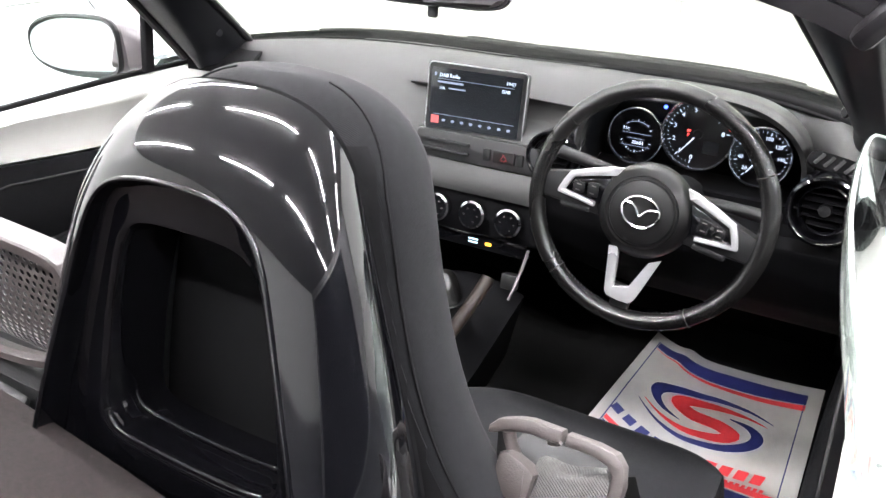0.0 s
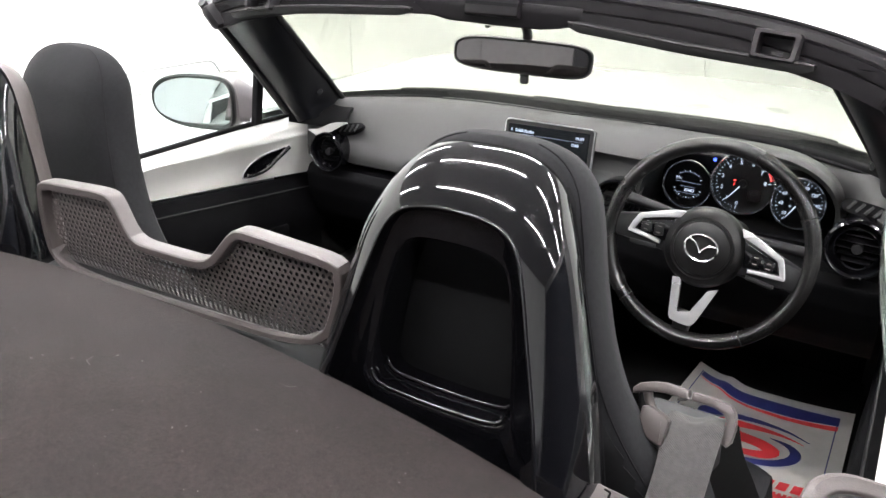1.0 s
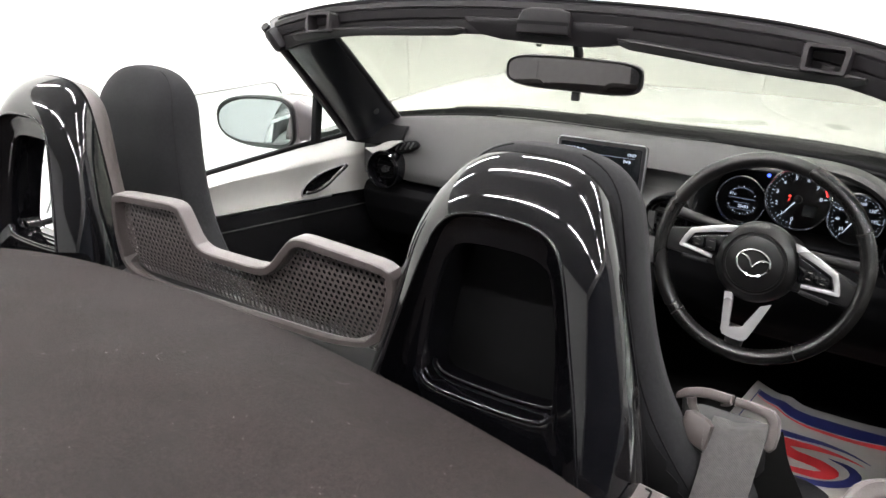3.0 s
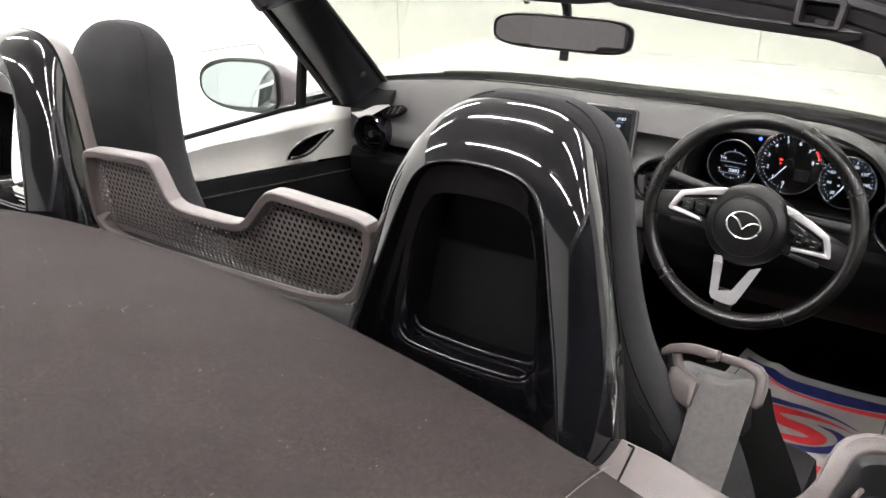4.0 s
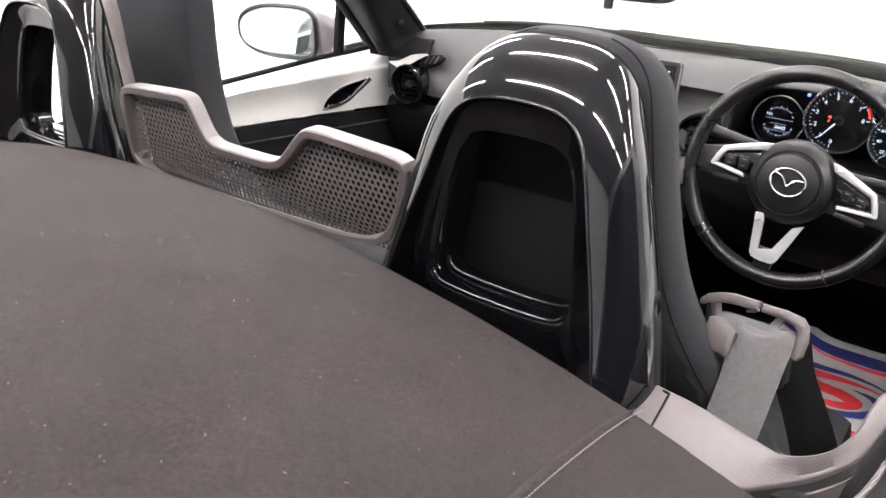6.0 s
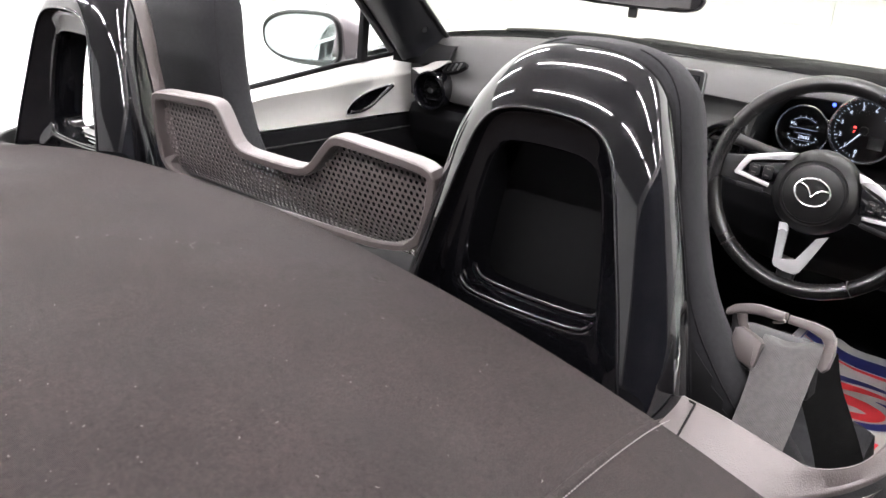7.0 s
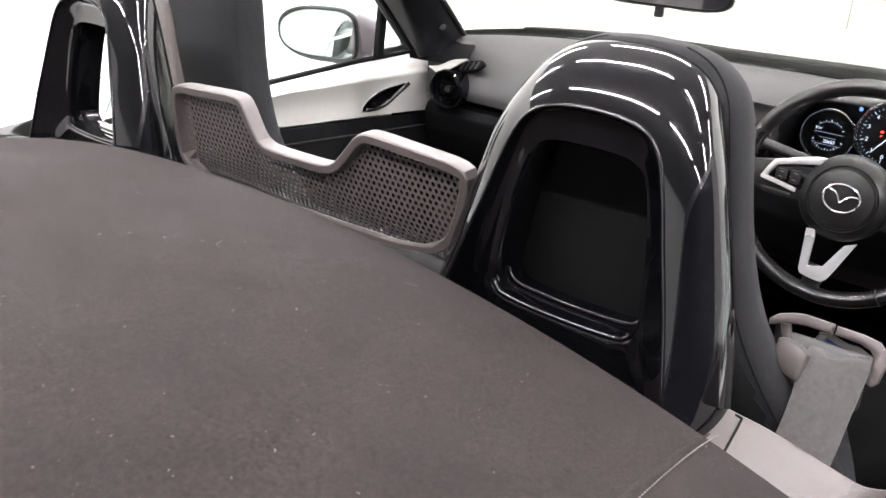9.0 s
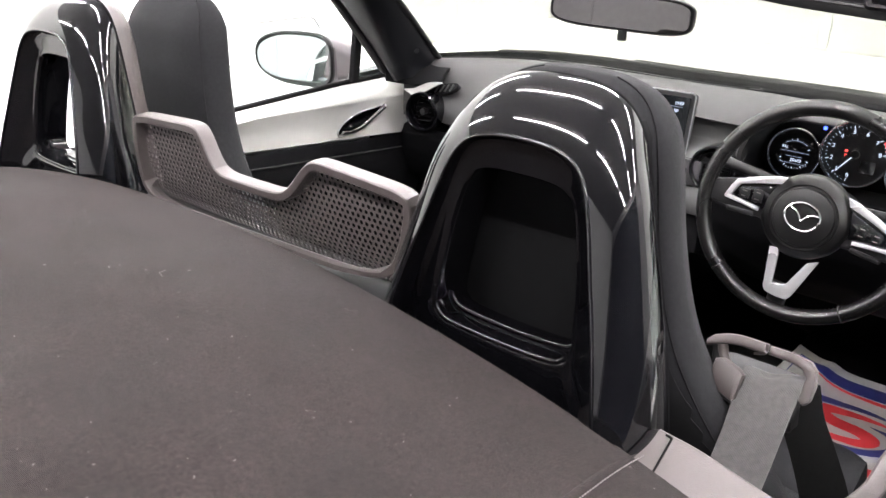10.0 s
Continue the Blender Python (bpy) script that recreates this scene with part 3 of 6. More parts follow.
# -- wind deflector between the hoops --
def deflector():
    key = [(-0.170, 1.082), (-0.161, 1.0905), (-0.060, 1.097), (-0.046, 1.096), (-0.038, 1.088), (-0.027, 1.058), (-0.016, 1.0495), (0.076, 1.051), (0.090, 1.057), (0.117, 1.089), (0.128, 1.0965), (0.140, 1.0975),
           (0.243, 1.0925), (0.254, 1.084), (0.251, 1.06), (0.239, 1.020), (0.228, 1.005), (0.205, 0.9985), (0.17, 0.993), (0.02, 0.9885), (-0.087, 0.986), (-0.137, 0.988), (-0.160, 0.996), (-0.173, 1.013), (-0.174, 1.04)]
    def bend(x, z):
        return -0.757 - 2.6 * max(0.0, 1.035 - z) ** 2
    dense = []
    k = len(key)
    for i in range(k):
        (x0, z0), (x1, z1) = key[i], key[(i + 1) % k]
        steps = max(2, int(math.hypot(x1 - x0, z1 - z0) / 0.012))
        dense += [(x0 + (x1 - x0) * j / steps, z0 + (z1 - z0) * j / steps) for j in range(steps)]
    for _ in range(2):
        dense = [((dense[i - 1][0] + 2 * p[0] + dense[(i + 1) % len(dense)][0]) / 4, (dense[i - 1][1] + 2 * p[1] + dense[(i + 1) % len(dense)][1]) / 4) for i, p in enumerate(dense)]
    def inset(poly, d):
        out = []
        for i, (x, z) in enumerate(poly):
            (xa, za), (xb, zb) = poly[i - 1], poly[(i + 1) % len(poly)]
            tx, tz = xb - xa, zb - za
            ln = math.hypot(tx, tz) or 1
            k = 0.68 if z < 1.006 else 1.0
            out.append((x + tz / ln * d * k, z - tx / ln * d * k))
        return out
    def trough(z):
        return 0.0035 + 7.0 * max(0.0, 1.030 - z) ** 2
    def ring(d, dy):
        return [Vector((x, bend(x, z) + dy, z)) for x, z in inset(dense, d)]
    rings = [ring(0.001, 0.010), ring(0.0, -0.0038), ring(0.0007, -0.0060), ring(0.0020, -0.0072), ring(0.0086, -0.0072), ring(0.0098, -0.0060), ring(0.0104, -0.003), [v + Vector((0, 0.012 if v.z > 1.006 else -0.002, 0)) for v in ring(0.0104, 0.0)]]
    rings.append(rings[0])
    bm = loft(rings, True)
    bmesh.ops.remove_doubles(bm, verts=bm.verts[:], dist=1e-6)
    body = cpart("wind_deflector", bm, DEFLECTOR, "grey plastic wind deflector with a perforated panel and a notched top", 24)
    # perforated panel: six-sided cells, each with a round hole through the sheet
    poly = inset(dense, 0.0100)
    def inside(x, z):
        hit = False
        for i in range(len(poly)):
            (xa, za), (xb, zb) = poly[i - 1], poly[i]
            if (za > z) != (zb > z) and x < (xb - xa) * (z - za) / (zb - za) + xa:
                hit = not hit
        return hit
    verts, faces = [], []
    pitch = 0.0069
    rh, rc = 0.00232, pitch / math.sqrt(3)
    z, row = 0.955, 0
    while z < 1.095:
        x = -0.195 + (pitch / 2 if row % 2 else 0)
        while x < 0.26:
            if inside(x, max(z, 1.012)):
                base = len(verts)
                for r, dy in ((rc, 0.0), (rh, 0.0), (rh * 1.12, 0.0006)):
                    for i in range(6):
                        a = radians(60 * i + 30)
                        px, pz = x + r * math.cos(a), z + r * math.sin(a)
                        verts.append((px - MID, -0.757 + trough(pz) + 0.2 + dy, pz))
                for s in (0, 6):
                    for i in range(6):
                        j = (i + 1) % 6
                        faces.append((base + s + i, base + s + j, base + s + 6 + j, base + s + 6 + i))
            x += pitch
        z += pitch * math.sqrt(3) / 2
        row += 1
    me = bpy.data.meshes.new("perforated_panel")
    me.from_pydata(verts, [], faces)
    me.materials.append(DEFLECTOR)
    ob = new("perforated_panel", me)
    ob.parent = body
    tagged(ob, "grey perforated panel with rows of round holes", kind="stuff")
    # carrier below the deflector
    sub("carrier", rbox(Matrix.Translation((0.02, -0.745, 0.955)), 0.44, 0.05, 0.05, 0.01), DARK_TRIM, body)


deflector()


# -- seats --
def seat(cx, yo, lean, dz):
    half = [(1.192, 0.0), (1.190, 0.0358), (1.180, 0.0638), (1.160, 0.082), (1.13, 0.0911), (1.08, 0.100), (1.03, 0.112), (0.99, 0.1266), (0.955, 0.1469), (0.90, 0.1827), (0.84, 0.2163), (0.70, 0.235), (0.55, 0.235), (0.40, 0.225)]
    prof = spline([Vector((w, 0, z + dz)) for z, w in half], 40)

    def shape(z):
        """Middle and half depth of the backrest at height z."""
        t = (1.192 + dz - z) / 0.8
        yc = -0.585 + yo + lean * t + 0.187 * t * t + 0.9 * max(0.0, t - 0.28) ** 2
        return yc, 0.036 * min(1.0, (max(0.0, 1.194 + dz - z) / 0.05) ** 0.5) + 0.006 * t + 0.06 * max(0.0, t - 0.4)
    rings = []
    for p in prof:
        w, z = max(p.x, 0.002), p.z
        yc, dp = shape(z)
        ring = []
        for i in range(28):
            a = 2 * math.pi * i / 28
            c, s = math.cos(a), math.sin(a)
            ex = 0.62
            ring.append(Vector((cx + w * abs(c) ** ex * (1 if c >= 0 else -1), yc + dp * abs(s) ** ex * (1 if s >= 0 else -1), z)))
        rings.append(ring)
    back = cpart("seat", loft(rings, True, (True, True)), SEAT_CLOTH, "black cloth bucket seat with an integrated headrest", 60)
    # stitched seam round the edge of the backrest
    edge = []
    for p in prof[3:34]:
        yc, dp = shape(p.z)
        edge.append((p.x * 0.93, yc - dp * 0.615, p.z))
    for side in (1, -1):
        sub("edge_seam", tube([(cx + side * x, y, z) for x, y, z in edge], 0.0008, 6, up=(0, 1, 0)), SEAL, back, "dark stitched seam")
    # matt black sheet over the driver's headrest back, added as shade inside the hoop
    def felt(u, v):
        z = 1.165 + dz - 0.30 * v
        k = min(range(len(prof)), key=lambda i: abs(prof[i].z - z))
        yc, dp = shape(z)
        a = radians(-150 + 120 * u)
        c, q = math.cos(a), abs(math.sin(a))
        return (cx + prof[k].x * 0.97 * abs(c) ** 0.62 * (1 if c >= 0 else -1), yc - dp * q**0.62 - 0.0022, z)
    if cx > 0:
        sub("shade_sheet", sheet(felt, 24, 30, 0.001), SEAL, back, "matt black sheet added as shade on the back of the headrest", 60)
    # cushion with raised side bolsters
    def cushion(u, v):
        x = (u - 0.5) * 0.46
        y = -0.47 + yo + v * (0.600 - 0.13 * abs(u * 2 - 1) ** 5)
        z = 0.425 + 0.03 * v + 0.055 * (abs(u - 0.5) * 2) ** 4 - 0.09 * max(0, v - 0.85) ** 2 * 30 * 0.15
        z -= 0.004 * max(0.0, math.cos((v * 6) * 2 * math.pi)) ** 8 * (1 if abs(x) < 0.16 else 0)
        if v > 0.93:
            z -= (v - 0.93) * 0.6
        if u < 0.03 or u > 0.97:
            z -= 0.05
        return (cx + x, y, z)
    bm = sheet(cushion, 40, 48, 0.12)
    sub("cushion", bm, SEAT_CLOTH, back, "black cloth seat cushion")


seat(0.352, -0.0764, -0.111, 0.0026)
seat(-0.3313, 0.0173, -0.1966, -0.0038)


# -- belt guide and belts beside the driver's seat --
def belt_guide():
    lean = Matrix(((1, 0, 0, 0), (0, 0.5, -0.866, -0.655), (0, 0.866, 0.5, 0.980), (0, 0, 0, 1)))

    def face(pts):
        return [(x, (z - 0.980) * 0.896) for x, z in pts]
    first = face([(0.4795, 0.9785), (0.493, 0.9850), (0.506, 0.9872), (0.5250, 0.9872), (0.5262, 0.992), (0.5250, 0.9970), (0.504, 0.9972), (0.495, 0.9952), (0.484, 0.9905), (0.4785, 0.984)])
    guide = cpart("belt_guide", plate(first, at(lean, 0, 0, 0), 0.011, 0.0022), TRIM, "grey plastic seat belt guide loop on the shoulder of the seat", 30)
    second = face([(0.5282, 0.9880), (0.547, 0.9872), (0.5555, 0.9845), (0.5595, 0.979), (0.5595, 0.970), (0.5590, 0.962), (0.5600, 0.957), (0.5640, 0.955), (0.5675, 0.960), (0.5684, 0.974), (0.5660, 0.987), (0.560, 0.9940), (0.547, 0.9962), (0.5282, 0.9962)])
    sub("guide_arm", plate(second, at(lean, 0, 0, 0), 0.011, 0.0022), TRIM, guide, sharp=30)
    throat = spline([(0.4915, -0.650, 0.982), (0.4945, -0.652, 0.972), (0.501, -0.655, 0.9655), (0.512, -0.657, 0.9615), (0.526, -0.652, 0.960)], 18)
    sub("guide_throat", tube(throat, 0.0045, 10, flat=0.8), TRIM, guide)
    sub("guide_web", plate(face([(0.4835, 0.9835), (0.4875, 0.962), (0.4955, 0.960), (0.494, 0.972), (0.4925, 0.984)]), at(lean, 0, 0, -0.003), 0.008, 0.002), DARK_TRIM, guide)
    sub("guide_tang", tube(spline([(0.5265, -0.652, 0.988), (0.5235, -0.650, 0.984), (0.517, -0.648, 0.981)], 8), 0.0012, 6), TRIM, guide)
    pad = [(0.4915, 0.970), (0.4905, 0.952), (0.4925, 0.9465), (0.498, 0.9430), (0.5125, 0.9375), (0.5155, 0.9400), (0.5165, 0.963), (0.511, 0.9675), (0.497, 0.9725)]
    sub("guide_pad", plate(face(pad), at(lean, 0, 0, 0.006), 0.014, 0.003), TRIM, guide, "grey moulded foot of the belt guide", 30)
    rim = [(x, z - 0.003) for x, z in pad]
    sub("pad_base", plate(face(rim), at(lean, 0, 0, 0.002), 0.016, 0.002), DARK_TRIM, guide)
    sub("guide_base", rbox(pose(0.520, -0.625, 0.93, 20, 0, 0), 0.07, 0.03, 0.06, 0.01), DARK_TRIM, guide)
    # belt: webbing from the guide down to the reel in the deck trim
    a = [(0.513, -0.640, 0.962), (0.5125, -0.650, 0.9665), (0.5128, -0.658, 0.9655), (0.512, -0.665, 0.959), (0.5145, -0.689, 0.936), (0.514, -0.714, 0.909), (0.510, -0.748, 0.868), (0.506, -0.770, 0.840)]
    b = [(0.5585, -0.640, 0.972), (0.5585, -0.650, 0.977), (0.5595, -0.658, 0.9755), (0.560, -0.665, 0.968), (0.5590, -0.689, 0.940), (0.558, -0.714, 0.910), (0.554, -0.748, 0.866), (0.550, -0.770, 0.836)]
    sa, sb = spline(a, 40), spline(b, 40)

    def fn(u, v):
        i = min(39, round(u * 39))
        p = sa[i].lerp(sb[i], v)
        slack = max(0.0, 1 - abs(u - 0.12) * 5)
        p.z += -0.006 * math.sin(v * 3.14) * slack + 0.0022 * math.sin(v * 9 + 1) * slack
        return p
    sub("webbing", sheet(fn, 39, 16, 0.0014), BELT, guide, "grey woven seat belt webbing")
    c = spline([(0.552, -0.632, 0.955), (0.557, -0.622, 0.92), (0.568, -0.605, 0.878), (0.584, -0.598, 0.832), (0.602, -0.585, 0.76), (0.620, -0.57, 0.66), (0.635, -0.55, 0.50)], 24)
    def fn2(u, v):
        i = min(23, round(u * 23))
        return c[i] + Vector(((0.014 + 0.010 * u) * (v - 0.5) * 2, 0.020 * (v - 0.5), 0))
    sub("lap_webbing", sheet(fn2, 23, 6, 0.0014), BELT_BLACK, guide, "black belt webbing hanging to the floor")


belt_guide()


# -- deck trim behind the doors --
def deck_trim(side):
    inner = spline([(0.484, -0.7655, 0.970), (0.502, -0.768, 0.970), (0.527, -0.772, 0.970), (0.574, -0.785, 0.970), (0.590, -0.788, 0.970), (0.603, -0.783, 0.970), (0.616, -0.766, 0.970), (0.624, -0.737, 0.971), (0.627, -0.700, 0.973), (0.632, -0.682, 0.974), (0.646, -0.667, 0.974), (0.668, -0.661, 0.973), (0.720, -0.658, 0.970)], 60)
    outer = spline([(0.470, -0.826, 0.950), (0.503, -0.836, 0.950), (0.534, -0.840, 0.951), (0.562, -0.831, 0.953), (0.589, -0.808, 0.956), (0.609, -0.789, 0.958), (0.622, -0.772, 0.960), (0.632, -0.752, 0.962), (0.638, -0.722, 0.965), (0.643, -0.694, 0.969), (0.654, -0.680, 0.970), (0.674, -0.674, 0.969), (0.720, -0.672, 0.966)], 60)

    def fix(bm):
        if side < 0:
            bm = mirrored(bm, MID)
            bmesh.ops.translate(bm, verts=bm.verts[:], vec=(0, 0, -0.014))
        return bm
    rings = []
    for p, q in zip(inner, outer):
        d = (q - p)
        d.z = 0
        w = d.length
        d.normalize()
        up = Vector((0, 0, 1))
        r = min(0.005, w * 0.28)
        rings.append([p + d * 0.004 - up * 0.09, p - up * r, p + d * r * 0.35 - up * r * 0.3, p + d * r, p.lerp(q, 0.5) + up * 0.0025, q - d * r, q - d * r * 0.3 - up * r * 0.35, q - up * r, q - d * 0.002 - up * 0.012, q + d * 0.004 - up * 0.012, q + d * 0.004 - up * 0.09])
    t = cpart("deck_trim", fix(loft(rings, True, (True, True))), TRIM if side > 0 else DARK_TRIM, "grey plastic deck trim curving round behind the door" if side > 0 else "black deck trim with seal behind the passenger door", 50)
    # dark side of the well outside the trim
    well = [[q + Vector((0.0, 0.0, -0.006)), q + (q - p).normalized() * 0.005 + Vector((0, 0, -0.010)), q + (q - p).normalized() * 0.008 + Vector((0, 0, -0.09)), q + Vector((0.0, 0.0, -0.09))] for p, q in zip(inner, outer)]
    sub("well_side", fix(loft(well, True, (True, True))), DARK_TRIM, t, "black side of the well behind the trim")
    sub("pocket", fix(rbox(Matrix.Translation((0.700, -0.745, 0.885)), 0.13, 0.15, 0.09, 0.012)), DARK_TRIM, t, "black pocket behind the trim rim")
    edge = spline([(0.622, -0.835, 0.944), (0.634, -0.795, 0.946), (0.643, -0.763, 0.948), (0.647, -0.735, 0.950), (0.650, -0.716, 0.949), (0.652, -0.700, 0.944)], 24)
    sub("pocket_rim", fix(tube(edge, 0.0022, 8)), TRIM if side > 0 else DARK_TRIM, t, "moulded edge of the pocket")
    # inlay line at the inboard end
    for a, b in (((0.5005, -0.7755), (0.5055, -0.7765)), ((0.5055, -0.7765), (0.5065, -0.812))):
        dx, dy = b[0] - a[0], b[1] - a[1]
        slope = -math.degrees(math.atan2(0.020, 0.068)) if abs(dy) > 0.01 else 0
        def zz(y):
            return 0.9722 - 0.29 * max(0.0, -0.774 - y)
        pts = [Vector((a[0] + dx * k / 6, a[1] + dy * k / 6, 0)) for k in range(7)]
        for p in pts:
            p.z = zz(p.y) - 0.0004
        sub("joint", fix(tube(pts, 0.0009, 6)), CARPET, t, "dark joint line")
    sub("side_filler", fix(rbox(pose(0.64, -0.875, 0.86, 0, 0, 20), 0.22, 0.10, 0.15, 0.02)), DARK_TRIM, t)


deck_trim(1)
deck_trim(-1)
cpart("storage_well", rbox(Matrix.Translation((MID, -1.12, 0.90)), 1.16, 0.64, 0.05, 0.01), CARPET, "black carpeted well under the folded top")


# -- body shell --
AXLES, WHEEL_R = (0.98, -1.33), 0.30


def half_width(y):
    return 0.845 - 0.028 * max(0.0, y - 0.6) ** 2 * 3.2 - 0.10 * max(0.0, -1.1 - y) ** 2 * 1.6


def shoulder(y):
    return 0.885 - 0.115 * max(0.0, y - 0.25) ** 1.5 * 0.75 + 0.02 * math.exp(-((y + 1.2) / 0.5) ** 2) - 0.085 * math.exp(-((y + 0.2) / 0.44) ** 6)


def body():
    shell = None
    for side in (1, -1):
        bm = bmesh.new()
        ny, nz = 110, 16
        rows = []
        for i in range(ny + 1):
            y = -2.10 + 3.90 * i / ny
            row = []
            for j in range(nz + 1):
                f = j / nz
                z = 0.20 + (shoulder(y) - 0.20) * f
                x = half_width(y) * (1 - 0.05 * (1 - f) ** 2 - 0.15 * max(0, f - 0.86) ** 1.5 * 6)
                row.append(bm.verts.new((MID + side * x, y, z)))
            rows.append(row)
        for i in range(ny):
            for j in range(nz):
                q = (rows[i][j], rows[i + 1][j], rows[i + 1][j + 1], rows[i][j + 1])
                c = sum((v.co for v in q), Vector()) / 4
                if any(math.hypot(c.y - a, c.z - WHEEL_R) < 0.345 for a in AXLES):
                    continue
                bm.faces.new(q)
        if shell is None:
            shell = cpart("body_side", bm, WHITE_PAINT, "white painted body side with wheel arches")
        else:
            cpart("body_side", bm, WHITE_PAINT, "white painted body side with wheel arches")

    def bonnet(u, v):
        y = 0.40 + 1.40 * v
        w = half_width(y) * (0.905 if v < 0.02 else 0.985)
        x = (u * 2 - 1) * w
        f = abs(u * 2 - 1)
        base = shoulder(y) - 0.01 - 0.16 * max(0, v - 0.82) ** 2 * 12
        crown = 0.030 * (1 - f * f) * (1 - v * 0.5)
        fender = 0.055 * math.exp(-((f - 0.83) / 0.12) ** 2) * math.exp(-((v - 0.40) / 0.38) ** 2)
        yy = y - 1.53 * (0.70 * (u * 2 - 1)) ** 4 * (1 - v) ** 2 * 0.7
        return (MID + x, yy, base + crown + fender)
    cpart("bonnet", sheet(bonnet, 60, 50, 0.01), WHITE_PAINT, "white painted bonnet with raised wing crests")

    def deck(u, v):
        y = -1.40 - 0.70 * v
        x = (u * 2 - 1) * half_width(y) * 0.99
        return (MID + x, y, shoulder(y) + 0.03 * (1 - (u * 2 - 1) ** 2) - 0.05 * v * v)
    cpart("boot_lid", sheet(deck, 24, 16, -0.01), WHITE_PAINT, "white painted boot lid")

    def quarter(side):
        def fn(u, v):
            y = -0.62 - 0.80 * v
            xi = 0.66 - 0.08 * v
            xo = half_width(y) * 0.965
            x = xi + (xo - xi) * u
            return (MID + side * x, y, 0.905 - 0.03 * u * u + 0.006 * (1 - u))
        bm = sheet(fn, 10, 16, 0.01)
        cpart("rear_quarter", bm, WHITE_PAINT, "white painted rear quarter top")
    quarter(1)
    quarter(-1)

    for y, lab in ((1.78, "white painted nose panel"), (-2.09, "white painted tail panel")):
        def end(u, v, y=y):
            x = (u * 2 - 1) * half_width(y) * 0.98
            s = 1 if y > 0 else -1
            return (MID + x, y + s * 0.10 * (1 - (u * 2 - 1) ** 2) * (1 - (v - 0.45) ** 2), 0.22 + (shoulder(y) - (0.305 if y > 0 else 0.20)) * v)
        cpart("nose_panel" if y > 0 else "tail_panel", sheet(end, 24, 10, 0.01), WHITE_PAINT, lab)
    # floor pan, sills, firewall and bulkhead
    cpart("floor_pan", rbox(Matrix.Translation((MID, -0.15, 0.20)), 1.52, 2.6, 0.04, 0.005), CARPET, "black carpeted floor pan")
    for side in (1, -1):
        cpart("sill", rbox(Matrix.Translation((MID + side * 0.70, -0.15, 0.32)), 0.09, 1.6, 0.22, 0.02), DARK_TRIM, "black door sill")
    for side in (1, -1):
        cpart("kick_panel", rbox(Matrix.Translation((MID + side * 0.69, 0.52, 0.52)), 0.02, 0.76, 0.64, 0.004), CARPET, "black carpeted kick panel")
    cpart("firewall", rbox(pose(MID, 0.88, 0.48, -24, 0, 0), 1.36, 0.04, 0.74, 0.01), CARPET, "black carpeted firewall")
    cpart("bulkhead", rbox(Matrix.Translation((MID, -0.80, 0.58)), 1.30, 0.02, 0.74, 0.01), CARPET, "black carpeted rear bulkhead")
    for a in AXLES:
        for side in (1, -1):
            w = MID + side * 0.735
            m = facing((w, a, WHEEL_R), (side, 0, 0))
            prof = [(0.205, -0.10), (0.285, -0.10), (0.298, -0.08), (0.30, 0.0), (0.298, 0.07), (0.285, 0.09), (0.215, 0.09), (0.205, 0.08)]
            ob = cpart("wheel", lathe(prof + [prof[0]], m, 40, closed=True), TYRE, "black tyre on a dark alloy wheel")
            bm = lathe([(0.205, -0.09), (0.205, 0.08), (0.19, 0.078), (0.185, 0.02), (0.185, -0.08)], m, 40, closed=True)
            lathe([(0.0, 0.06), (0.05, 0.06), (0.055, 0.02), (0.0, 0.02)], m, 24, bm)
            for k in range(8):
                t = 2 * math.pi * k / 8
                rbox(m @ Matrix.Rotation(t, 4, "Z") @ Matrix.Translation((0.115, 0, 0.045)), 0.15, 0.028, 0.022, 0.005, bm)
            sub("rim", bm, ALLOY, ob, "dark multi-spoke alloy rim")


body()


# -- windscreen frame --
def base_rise(x):
    """The foot of the windscreen climbs towards the driver's side."""
    return 0.012 * max(0.0, (x - 0.04) / 0.52) ** 1.1


